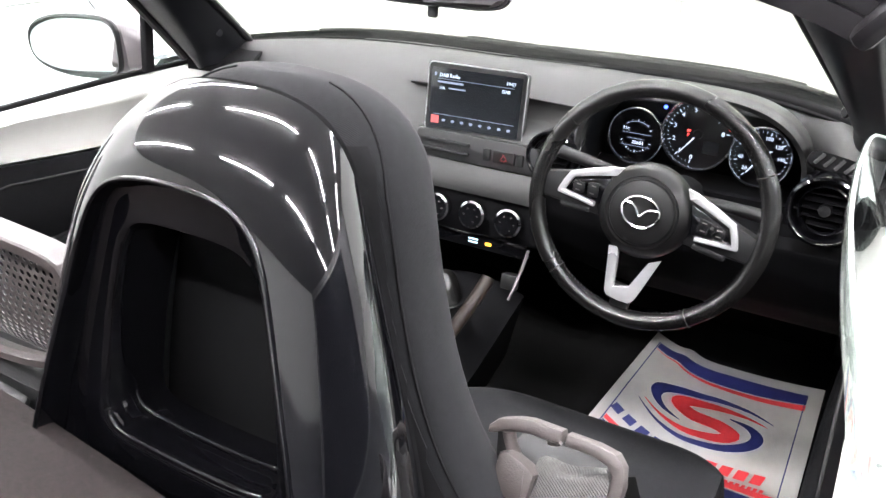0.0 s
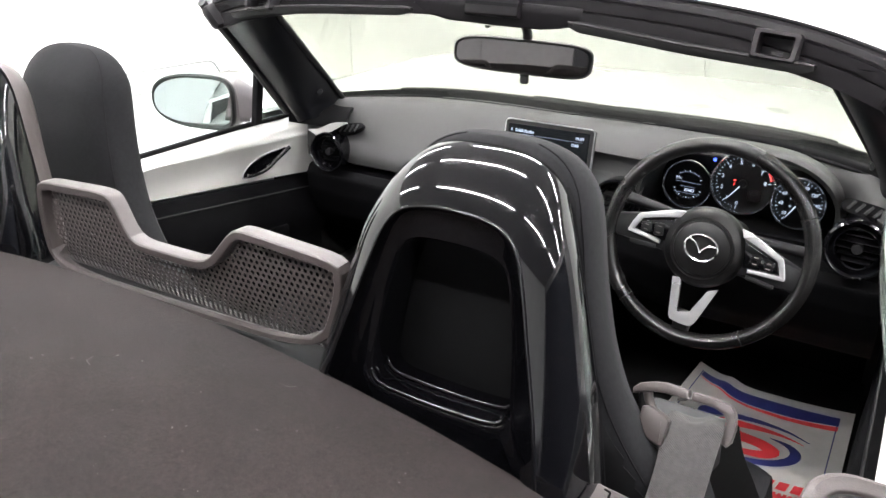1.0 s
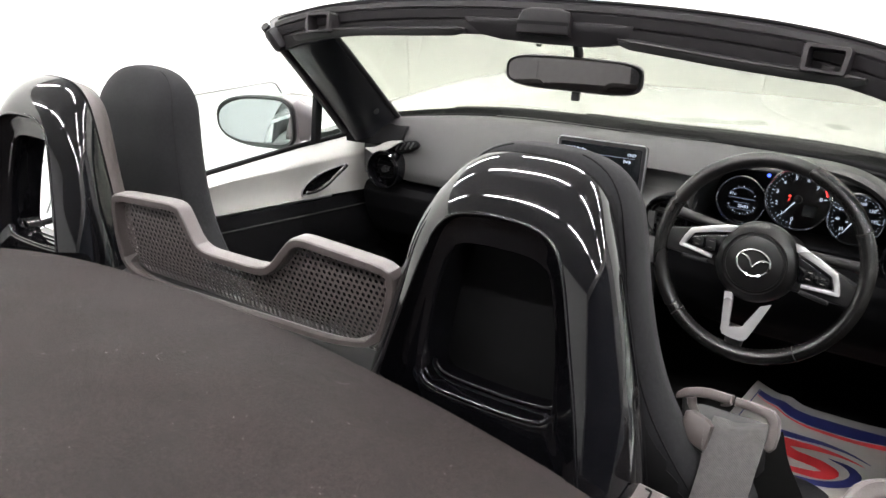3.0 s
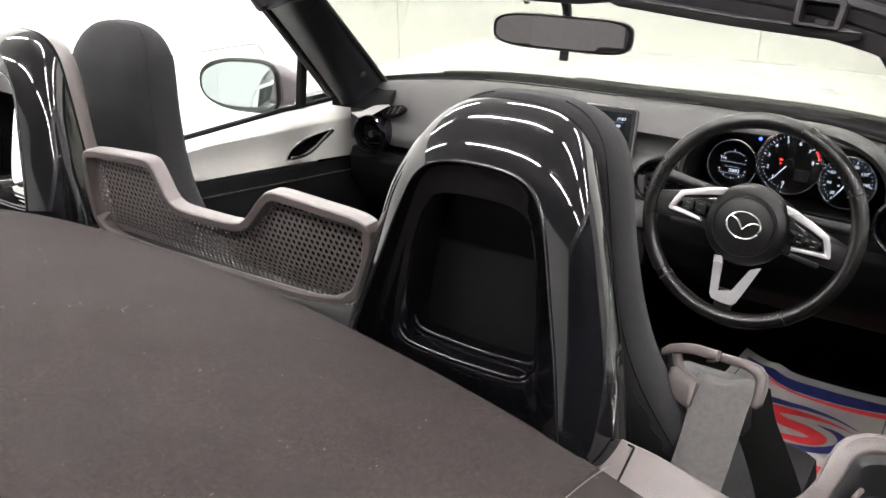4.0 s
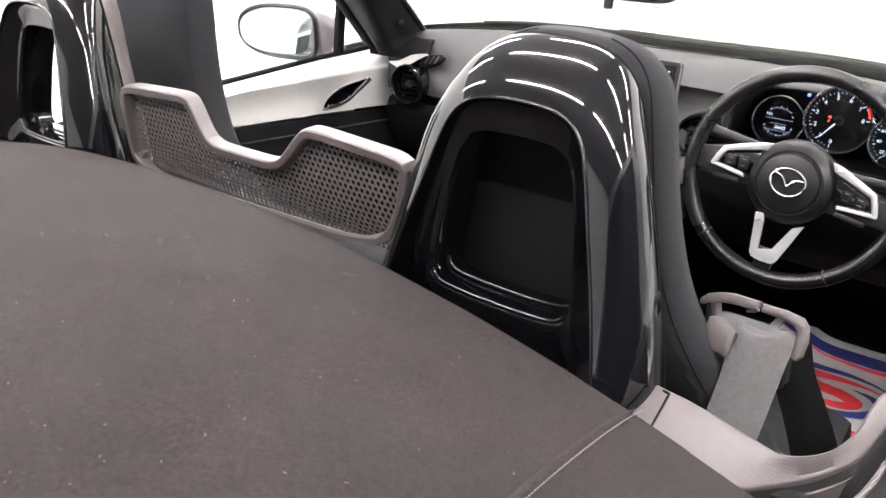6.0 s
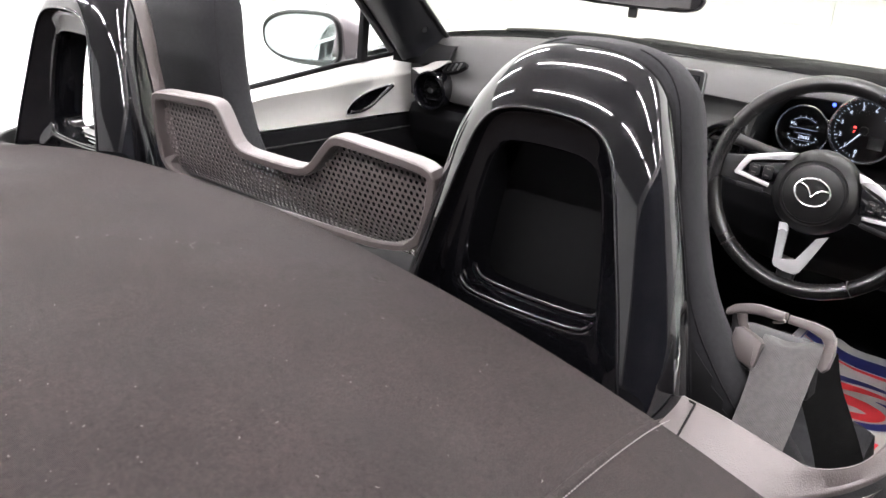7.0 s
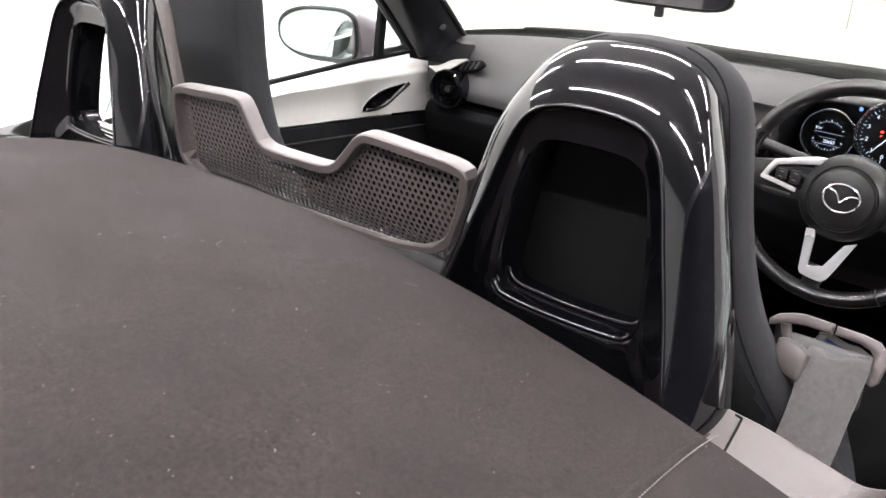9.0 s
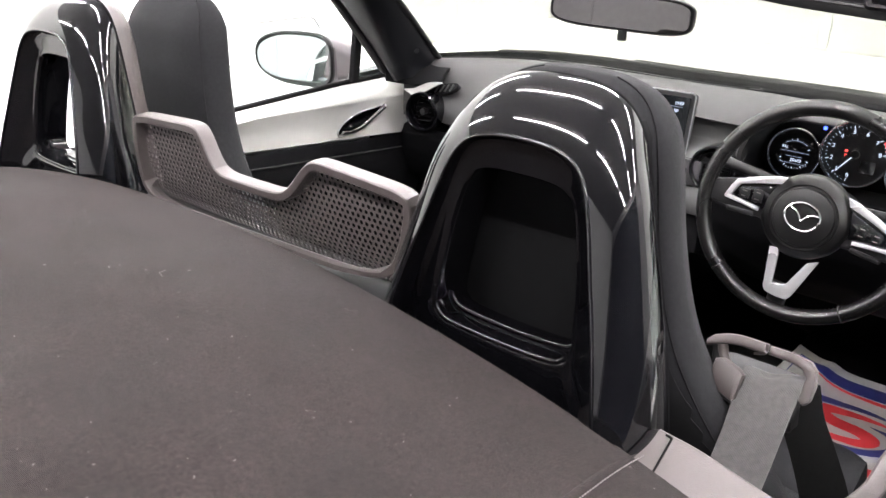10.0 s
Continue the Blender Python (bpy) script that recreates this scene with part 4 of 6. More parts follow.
def pillar(side):
    o = spline([(-0.566, -0.108, 1.165), (-0.578, 0.009, 1.035), (-0.596, 0.136, 0.890)], 16)
    g = spline([(-0.464, -0.044, 1.150), (-0.504, 0.107, 1.025), (-0.543, 0.254, 0.900)], 16)
    if side > 0:
        o = spline([(-0.566, -0.108, 1.165), (-0.584, 0.025, 1.045), (-0.606, 0.190, 0.905)], 16)
        g = spline([(-0.470, -0.044, 1.150), (-0.521, 0.107, 1.027), (-0.552, 0.330, 0.905)], 16)
    rings = []
    for a, b in zip(o, g):
        out = Vector((-0.045, 0.05, 0.03))
        bulge = Vector((0.022, -0.028, 0.008))
        mid = (a + b) / 2
        pts = [a, a.lerp(b, 0.10) + bulge * 0.45, a.lerp(b, 0.3) + bulge * 0.95, mid + bulge, a.lerp(b, 0.75) + bulge * 0.75, a.lerp(b, 0.93) + bulge * 0.35, b, b + out * 0.4, mid + out, a + out * 0.5]
        rings.append(spline(pts, 26, True))
    # flare into the dash at the foot
    foot = [p + Vector((0.005, 0.010, -0.020)) for p in rings[-1]]
    rings.append(foot)
    bm = loft(rings, True, (True, True))
    if side > 0:
        mirrored(bm, 0.027)
    p = cpart("windscreen_pillar", bm, PILLAR, "black plastic windscreen pillar trim", 60)
    # rubber seal along the pillar's outer edge
    bm = tube([q + Vector((-0.014, -0.004, 0.004)) for q in o], 0.009, 8)
    if side > 0:
        mirrored(bm, 0.027)
    sub("door_seal", bm, RUBBER, p, "black rubber door seal")
    bm = tube([q + Vector((0.004, 0.004, 0.0)) for q in g], 0.006, 8)
    if side > 0:
        mirrored(bm, 0.027)
    sub("glass_seal", bm, RUBBER, p, "black rubber glass seal")
    # flared foot that runs on to the dash along the glass
    up = spline([(-0.600, 0.150, 0.915), (-0.575, 0.185, 0.915), (-0.550, 0.230, 0.908), (-0.530, 0.258, 0.899), (-0.512, 0.275, 0.893)], 24)
    down = spline([(-0.614, 0.140, 0.868), (-0.578, 0.150, 0.865), (-0.543, 0.156, 0.866), (-0.505, 0.158, 0.874), (-0.462, 0.161, 0.887)], 24)
    bm = sheet(lambda u, v: down[round(u * 23)].lerp(up[round(u * 23)], v) + Vector((0.004 * math.sin(v * 3.14), -0.012 * math.sin(v * 3.14), 0.008 * math.sin(v * 3.14))), 23, 8, 0.008)
    if side < 0:
        sub("pillar_foot", bm, SEAL, p, "black flared foot of the pillar", 60)
    # airbag badge stud
    bm = lathe([(0.0, 0.003), (0.006, 0.0025), (0.008, 0.0)], facing(o[12].lerp(g[12], 0.75) + Vector((0.018, -0.024, 0.006)), (0.6, -0.7, 0.2)), 16)
    if side > 0:
        mirrored(bm, 0.027)
    sub("stud", bm, PILLAR, p)


pillar(-1)
pillar(1)


def header_line(x):
    """Centre of the header rail at x."""
    d = (x - 0.027) / 0.60
    return -0.105 + 0.055 * (1 - d * d), 1.213 - 0.036 * d * d - 0.030 * d**6


def header():
    xs = [-0.546 + 1.162 * i / 60 for i in range(61)]
    path = [Vector((x, *header_line(x))) for x in xs]
    # stepped section: rounded top, three bands parted by narrow grooves
    prof = [(0.022, -0.033), (0.0215, -0.022), (0.0195, -0.0095), (0.0155, -0.0088), (0.0150, -0.0068), (0.0188, -0.0058), (0.0172, 0.0085), (0.0130, 0.0095), (0.0125, 0.0115), (0.0155, 0.0125), (0.0120, 0.0205), (0.0060, 0.0240), (-0.004, 0.0248), (-0.022, 0.0225), (-0.035, 0.010), (-0.040, -0.012), (-0.030, -0.028), (0.0, -0.036)]
    rail = cpart("header_rail", sweep(path, prof), HEADER_PLASTIC, "charcoal plastic windscreen header rail with latch sockets", 30)
    sub("seal_strip", tube([q + Vector((0, -0.004, 0.0255)) for q in path], 0.0030, 8), SEAL, rail, "black rubber seal strip")
    # end caps
    for s, x in ((-1, -0.541), (1, 0.618)):
        y, z = header_line(x)
        sub("end_cap", rbox(pose(x, y, z - 0.010, 10, s * 38, s * 8), 0.026, 0.072, 0.050, 0.011), HEADER_PLASTIC, rail, "charcoal plastic end cap")
    # latch sockets: blocks with a deep square mouth
    for x in (-0.425, 0.462):
        y, z = header_line(x)
        s = -1 if x < 0 else 1
        m = facing((x, y - 0.037, z - 0.002), (0.06, -0.93, 0.30)) @ pose(0, 0, 0, 0, 0, -5 * s)
        o = [(-0.030, -0.017), (-0.027, -0.0195), (0.027, -0.0195), (0.030, -0.017), (0.0315, 0.015), (0.029, 0.019), (-0.029, 0.019), (-0.0315, 0.015)]
        i2 = [(-0.0185, -0.011), (-0.017, -0.0125), (0.017, -0.0125), (0.0185, -0.011), (0.0195, 0.0090), (0.018, 0.0115), (-0.018, 0.0115), (-0.0195, 0.0090)]
        def level(shape, k, d):
            return [m @ Vector((a * k, b * k, d)) for a, b in shape]
        bm = loft([level(o, 1.04, -0.030), level(o, 0.96, 0.004), level(o, 0.91, 0.007), level(i2, 1.16, 0.007), level(i2, 1.10, 0.005), level(i2, 0.98, -0.027)], True, (True, True))
        sub("latch_socket", bm, SOCKET, rail, "grey plastic latch socket", 30)
        sub("socket_well", rbox(at(m, 0, 0, -0.0265), 0.038, 0.023, 0.003, 0), SEAL, rail, "dark inside of the socket")
        sub("socket_catch", rbox(at(m, 0.003, -0.008, -0.020), 0.016, 0.006, 0.006, 0.001), RUBBER, rail)
    # centre console and latch cover
    y, z = header_line(0.02)
    m = facing((0.028, y - 0.024, z - 0.016), (0, -0.97, 0.10))
    shape = [(-0.155, 0.012), (-0.150, -0.004), (-0.120, -0.018), (-0.080, -0.024), (0.0, -0.026), (0.080, -0.026), (0.115, -0.022), (0.148, -0.008), (0.152, 0.012)]
    sub("centre_console", plate(shape, m, 0.05, 0.004), HEADER_PLASTIC, rail, "charcoal plastic centre console of the header")
    m2 = facing((0.030, y - 0.034, z - 0.003), (0, -0.95, 0.25))
    cover = [(-0.047, -0.022), (0.047, -0.022), (0.047, 0.006), (0.040, 0.016), (0.026, 0.020), (-0.026, 0.020), (-0.040, 0.016), (-0.047, 0.006)]
    sub("centre_latch", plate(cover, m2, 0.03, 0.005, None, 3), HEADER_PLASTIC, rail, "raised centre latch cover")
    sub("latch_pull", plate([(-0.046, -0.005), (0.046, -0.005), (0.046, 0.0005), (-0.046, 0.0005)], at(m2, 0, -0.002, 0.0006), 0.003), SEAL, rail, "dark slot of the latch")
    sub("console_lamp", lathe([(0, 0.004), (0.004, 0.003), (0.005, 0.0)], facing((0.016, y - 0.020, z - 0.044), (0, -0.3, -1)), 12), DARK_TRIM, rail)
    # folded sun visors: thin slabs with a rounded top edge, hung by the console
    for keys in (((-0.492, 1.157), (-0.44, 1.166), (-0.40, 1.171), (-0.30, 1.178), (-0.20, 1.183), (-0.120, 1.187)), ((0.162, 1.187), (0.26, 1.179), (0.35, 1.172), (0.44, 1.168), (0.514, 1.166))):
        pts = spline([Vector((x, header_line(x)[0] - 0.030, z - 0.001)) for x, z in keys], 30)
        ends = [min(1.0, 0.45 + 0.28 * min(i, 29 - i)) for i in range(30)]
        vis = cpart("sun_visor", sweep(pts, [(0.010, 0.003), (0.011, -0.002), (0.009, -0.009), (-0.010, -0.0100), (-0.013, -0.001), (-0.006, 0.005), (0.005, 0.0055)], scales=ends), DARK_TRIM, "folded charcoal sun visor", 40)
        sub("visor_edge", tube([q + Vector((0, -0.0085, 0.0035)) for q in pts], 0.0028, 8, scales=ends), SOCKET, vis, "rounded grey edge of the visor")


header()


def windscreen():
    def fn(u, v):
        x = -0.56 + 1.17 * u
        d = x - 0.027
        yb, yt = 0.435 - (1.38 if d < 0 else 1.15) * d**4, header_line(x)[0] + 0.01
        zb, zt = 0.893 + base_rise(x), header_line(x)[1] - 0.02
        xx = x * 1.0
        y = yb + (yt - yb) * v
        z = zb + (zt - zb) * v + 0.018 * math.sin(v * math.pi)
        return (xx - 0.0 * v, y, z)
    w = cpart("windscreen", sheet(fn, 30, 16, 0.004), SCREEN_GLASS, "faintly tinted glass windscreen")
    w.visible_shadow = False
    # black scuttle and wiper under the glass
    pts = []
    for i in range(40):
        x = -0.58 + 1.22 * i / 39
        pts.append(Vector((x, 0.452 - (1.45 if x < 0.03 else 1.2) * (x - 0.03) ** 4, 0.897 + base_rise(x))))
    frit = [p + Vector((0, -0.022, 0.006)) for p in pts]
    cpart("windscreen_frit", sweep(frit, rounded(0.050, 0.006, 0.002), (0, -0.5, 1)), SEAL, "black band along the foot of the windscreen")
    sc = cpart("scuttle", sweep(pts, rounded(0.075, 0.022, 0.008)), SEAL, "black plastic scuttle below the windscreen")
    sub("wiper_blade", tube([p + Vector((0, 0.0, 0.018)) for p in pts[4:37]], 0.005, 6), RUBBER, sc, "black wiper blade")
    sub("wiper_arm", tube([p + Vector((0, 0.012, 0.020)) for p in pts[14:36]], 0.006, 6, flat=0.6), DARK_TRIM, sc, "black wiper arm")


windscreen()


# -- inside mirror --
def inside_mirror():
    m = facing((0.0505, -0.012, 1.1125), (0.21, -0.965, 0.10)) @ pose(0, 0, 0, 0, 0, -2.5)
    o = []
    for i in range(48):
        a = 2 * math.pi * i / 48
        c, s = math.cos(a), math.sin(a)
        o.append((0.119 * abs(c) ** 0.42 * (1 if c > 0 else -1), (0.0287 + 0.0017 * c) * abs(s) ** 0.55 * (1 if s > 0 else -1)))
    bm = loft([[m @ Vector((a * 0.55, b * 0.5, -0.036)) for a, b in o], [m @ Vector((a * 0.86, b * 0.86, -0.026)) for a, b in o], [m @ Vector((a, b, -0.008)) for a, b in o], [m @ Vector((a, b, 0.0)) for a, b in o], [m @ Vector((a * 0.985, b * 0.95, 0.003)) for a, b in o], [m @ Vector((a * 0.968, b * 0.90, 0.0015)) for a, b in o]], True, (True, True))
    ob = cpart("inside_mirror", bm, SATIN_BLACK, "black rear-view mirror hung from the windscreen header")
    sub("mirror_glass", plate([(a * 0.948, b * 0.845) for a, b in o], at(m, 0, 0, 0.0034), 0.0005), DIM_MIRROR, ob, "dimmed mirror glass", 20)
    sub("stalk", tube(spline([(0.056, -0.005, 1.125), (0.054, 0.0, 1.15), (0.050, -0.015, 1.178), (0.048, -0.035, 1.196)], 14), 0.008, 10, up=(0, 1, 0)), RUBBER, ob, "black mirror stalk")
    sub("dip_lever", rbox(at(m, 0.006, -0.036, -0.012), 0.015, 0.019, 0.010, 0.003), RUBBER, ob, "black dipping lever")


inside_mirror()


# -- doors --
def door(side):
    def fix(bm):
        return mirrored(bm, 0.040) if side > 0 else bm

    def top_line(y):
        return 0.881 - 0.03 * y - 0.035 * max(0.0, y)

    def low_line(y):
        return 0.812 - 0.165 * max(0.0, y + 0.30)

    def upper(u, v):
        y = -0.66 + 0.885 * u
        zt, zb = top_line(y), low_line(y)
        z = zt + (zb - zt) * v
        front = max(0.0, (y - 0.10) / 0.12)
        crest = min(zt - 0.012, 0.849 - 0.11 * y)
        if z > crest:
            x = -0.646 + 0.048 * math.sin((zt - z) / (zt - crest) * math.pi / 2) ** 0.9
        else:
            s = (crest - z) / (crest - zb)
            x = -0.598 - 0.020 * s - 0.006 * math.sin(s * math.pi)
        x += 0.008 * front * front
        return (x, y, z)
    yc, zc = 0.050, 0.792
    shape = [(-0.071, -0.008), (-0.054, 0.008), (-0.030, 0.019), (0.0, 0.026), (0.040, 0.029), (0.076, 0.031), (0.060, 0.018), (0.035, 0.004), (0.010, -0.009), (-0.016, -0.0175), (-0.045, -0.022), (-0.068, -0.0235), (-0.074, -0.018)]
    cl = spline([Vector((a, b, 0)) for a, b in shape], 40, True)

    def in_handle(y, z):
        a, b, hit = y - yc, z - zc + 0.08 * (y - yc), False
        for i in range(len(cl)):
            p, q = cl[i - 1] * 0.92, cl[i] * 0.92
            if (p.y > b) != (q.y > b) and a < (q.x - p.x) * (b - p.y) / (q.y - p.y) + p.x:
                hit = not hit
        return hit
    skin = sheet(upper, 120, 40, -0.02)
    gone = [f for f in skin.faces if in_handle(f.calc_center_median().y, f.calc_center_median().z)]
    bmesh.ops.delete(skin, geom=gone, context="FACES")
    d = cpart("door", fix(skin), DOOR_WHITE, "closed door with a white upper panel and black lower panel", 50)

    def lower(u, v):
        y = -0.66 + 0.90 * u
        zb = low_line(y)
        z = zb - 0.004 + (0.36 - zb) * v
        x = -0.616 + 0.028 * math.sin(min(1, v * 2.2) * math.pi) * (1 if v < 0.46 else 0) - 0.02 * v
        return (x, y, z)
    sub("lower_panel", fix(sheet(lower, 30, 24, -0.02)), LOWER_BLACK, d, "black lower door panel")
    # arm rest and stitched upholstery line
    arm = spline([(-0.612, -0.60, 0.64), (-0.606, -0.35, 0.64), (-0.608, -0.10, 0.632), (-0.615, 0.08, 0.615)], 20)
    sub("armrest", fix(sweep(arm, rounded(0.055, 0.045, 0.014))), LOWER_BLACK, d, "black padded armrest")
    line = [Vector((-0.592, -0.62 + 0.88 * i / 30, low_line(-0.62 + 0.88 * i / 30) - 0.030)) for i in range(31)]
    sub("upholstery_seam", fix(tube(line, 0.0016, 6)), DARK_THREAD, d)
    # white tip that carries the panel on to the end of the dash
    low = spline([(-0.566, 0.150, 0.8535), (-0.550, 0.150, 0.847), (-0.533, 0.150, 0.8425), (-0.495, 0.152, 0.862), (-0.457, 0.155, 0.8845)], 20)
    high = spline([(-0.565, 0.152, 0.8555), (-0.553, 0.153, 0.861), (-0.535, 0.154, 0.8685), (-0.500, 0.155, 0.8845), (-0.458, 0.157, 0.8862)], 20)
    if side < 0:
        sub("dash_end_trim", fix(sheet(lambda u, v: low[round(u * 19)].lerp(high[round(u * 19)], v * 0.7), 19, 4, 0.006)), DOOR_WHITE, d, "white trim running on to the dash end")
    # shut line strip and outer skin
    strip = [Vector((-0.645, -0.66 + 0.90 * i / 30, top_line(-0.66 + 0.90 * i / 30) + 0.002)) for i in range(31)]
    sub("waist_seal", fix(sweep(strip, rounded(0.012, 0.010, 0.0030))), SEAL, d, "black rubber waist seal")
    strip2 = [p + Vector((-0.040, 0, -0.022)) for p in strip]
    sub("outer_rail", fix(sweep(strip2, rounded(0.04, 0.010, 0.004))), WHITE_PAINT, d, "white painted outer waist rail")
    def outer_top(u, v):
        y = -0.66 + 0.92 * u
        return (-0.672 - 0.125 * v, y, top_line(y) - 0.020 - 0.062 * v - 0.020 * v * v)
    sub("outer_top", fix(sheet(outer_top, 30, 8, -0.006)), WHITE_PAINT, d, "white painted outer shoulder of the door")
    # handle: recess, lever, silver surround
    def face_x(y, z):
        v = (top_line(y) - z) / (top_line(y) - low_line(y))
        return Vector(upper((y + 0.66) / 0.885, max(0.0, min(1.0, v)))).x
    ring = [Vector((face_x(yc + p.x, zc + p.y - 0.08 * p.x) + 0.001, yc + p.x, zc + p.y - 0.08 * p.x)) for p in cl]
    bm = bmesh.new()
    mid = sum(ring, Vector()) / len(ring)
    deep = [p.lerp(mid, 0.10) + Vector((-0.016, 0, 0)) for p in ring]
    loft([[p + Vector((0.002, 0, 0)) for p in ring], [p + Vector((0.0015, 0, 0)) + (mid - p) * 0.04 for p in ring], deep], True, (False, True), bm)
    sub("handle_recess", fix(bm), PIANO, d, "gloss black handle recess")
    sub("handle_surround", fix(tube([p + Vector((0.0025, 0, 0)) for p in ring], 0.0013, 8, True, up=(1, 0, 0))), SATIN, d, "silver surround of the handle")
    lv = spline([Vector((face_x(yc + a, zc + b) + 0.008, yc + a, zc + b)) for a, b in ((-0.062, -0.011), (-0.025, -0.014), (0.005, -0.009), (0.03, 0.003), (0.052, 0.014), (0.068, 0.024))], 24)
    sub("handle_lever", fix(tube(lv, 0.0052, 10, flat=0.7, up=(1, 0, 0))), CHROME, d, "chrome inner door handle lever")
    # sail corner: upright post at the front of the side glass
    post = [Vector((-0.636, 0.058, 0.880)), Vector((-0.630, 0.063, 0.94)), Vector((-0.622, 0.068, 1.010))]
    sub("sail_post", fix(sweep(post, rounded(0.016, 0.022, 0.004), (0, 1, 0))), SEAL, d, "black post of the quarter light")
    # half-lowered side glass
    def glass(u, v):
        y = -0.595 + 0.582 * u
        zt = 1.053 - 0.06 * (y + 0.25)
        zt -= 0.060 * max(0.0, (y + 0.06) / 0.045) ** 2.5 + 0.15 * max(0.0, (-0.42 - y) / 0.17) ** 2
        z = 0.870 + (zt - 0.870) * v
        return (-0.652 + 0.07 * (z - 0.87), y, z)
    if side > 0:
        def gl(u, v):
            p = Vector(glass(u, v))
            y = p.y
            f = max(0.0, min(1.0, (p.z - 0.87) / 0.15))
            xt = 0.634 + 0.28 * (y + 0.13) ** 2
            return (0.690 + (xt - 0.690) * f, y, 0.87 + (1.000 + 0.012 * math.sin(u * 3.1) - 0.87) * v if y < -0.02 else 0.87 + (1.0 - (y + 0.02) * 0.7 - 0.87) * v)
        g = sub("side_glass", sheet(gl, 40, 8, 0.0035), GLASS, d, "half-raised clear side glass")
        edge = [Vector(gl(i / 40, 1.0)) for i in range(41)]
    else:
        g = sub("side_glass", sheet(glass, 40, 8, 0.0035), GLASS, d, "half-lowered clear side glass")
        edge = [Vector(glass(i / 40, 1.0)) for i in range(40)]
    g.visible_shadow = False
    edge_m = sub("glass_edge", tube(edge, 0.0019, 6), GLASS_EDGE, d, "ground grey-green edge of the glass")
    edge_m.visible_shadow = False
    # quarter light pane
    q = [Vector((-0.634, 0.066, 0.885)), Vector((-0.632, 0.165, 0.880)), Vector((-0.626, 0.070, 0.985))]
    bm = bmesh.new()
    bm.faces.new([bm.verts.new(p) for p in q])
    bmesh.ops.solidify(bm, geom=bm.faces[:], thickness=0.003)
    qp = sub("quarter_light", fix(bm), GLASS, d, "small clear quarter light")
    qp.visible_shadow = False
    # door mirror
    mm = facing((-0.767, 0.012, 0.925), (0.20, -0.97, 0.05))
    o = []
    for i in range(44):
        a = 2 * math.pi * i / 44
        c, s = math.cos(a), math.sin(a)
        w = 0.100 if c > 0 else 0.118
        h = 0.0610 + 0.003 * c
        o.append((w * abs(c) ** (0.85 if c < 0 else 0.5) * (1 if c > 0 else -1), h * abs(s) ** (0.78 if c < 0 else 0.5) * (1 if s > 0 else -1)))
    bm = loft([[mm @ Vector((a * 0.42 + 0.048, b * 0.45 - 0.020, -0.092)) for a, b in o], [mm @ Vector((a * 0.76 + 0.022, b * 0.76 - 0.010, -0.066)) for a, b in o], [mm @ Vector((a * 0.97 + 0.0035, b * 0.96 - 0.002, -0.035)) for a, b in o], [mm @ Vector((a, b, 0.0)) for a, b in o]], True, (True, False))
    hs = sub("mirror_housing", fix(bm), HOUSING, d, "grey painted door mirror housing")
    bm = loft([[mm @ Vector((a, b, -0.002)) for a, b in o], [mm @ Vector((a * 1.005, b * 1.01, 0.006)) for a, b in o], [mm @ Vector((a * 0.97, b * 0.95, 0.010)) for a, b in o], [mm @ Vector((a * 0.90, b * 0.86, 0.004)) for a, b in o], [mm @ Vector((a * 0.895, b * 0.85, -0.018)) for a, b in o]], True, (False, True))
    sub("mirror_bezel", fix(bm), DARK_TRIM, d, "black mirror bezel")
    sub("mirror_glass", fix(plate([(a * 0.905, b * 0.862) for a, b in o], at(facing((-0.767, 0.012, 0.925), (0.36, -0.925, 0.09)), 0, 0, -0.004), 0.001)), DOOR_GLASS, d, "door mirror glass", 15)
    foot = [Vector((-0.700, 0.055, 0.928)), Vector((-0.672, 0.066, 0.918)), Vector((-0.652, 0.075, 0.908))]
    sub("mirror_foot", fix(sweep(foot, rounded(0.05, 0.105, 0.024), scales=[1.0, 0.85, 0.62])), HOUSING, d, "grey painted mirror foot")


GLASS_EDGE = mat("ground_glass_edge", (0.30, 0.33, 0.31), 0.4, var=0.05)
door(-1)
door(1)


# -- dashboard --
def screen_base(x):
    return 0.412 - (1.53 if x < 0.04 else 1.27) * (x - 0.04) ** 4


DASH_KEYS = [(0.0, 0.020, 0.896), (0.10, -0.010, 0.908), (0.25, -0.050, 0.912), (0.42, -0.095, 0.904), (0.60, -0.145, 0.880), (0.78, -0.190, 0.845), (0.92, -0.218, 0.808), (1.0, -0.222, 0.785)]


def dash_top(x, v):
    """The dash pad's profile: v from the glass to the pad's lower lip."""
    curve = DASH_CURVE[min(40, max(0, round(v * 40)))]
    reach = screen_base(x) - 0.40
    bay = 0.050 * math.exp(-(((x - 0.04) / 0.20) ** 4))
    cowl = math.exp(-(((x - 0.378) / 0.205) ** 8))
    lip = 0.170 + bay * (1 - cowl) + 0.165 * cowl
    f = (curve.y + 0.222) / 0.242
    y = lip + (screen_base(x) + 0.02 - lip) * max(0.0, f)
    z = curve.z - 0.02 * bay / 0.05 * v
    end = math.exp(-(((x - 0.60) / 0.105) ** 6))
    z += (0.90 - z) * max(cowl * 0.85, 0.64 * end)
    z += base_rise(x) * max(0.0, 1 - v * 1.3)
    return Vector((x, y, z))


DASH_CURVE = spline([Vector((t, y, z)) for t, y, z in DASH_KEYS], 41)


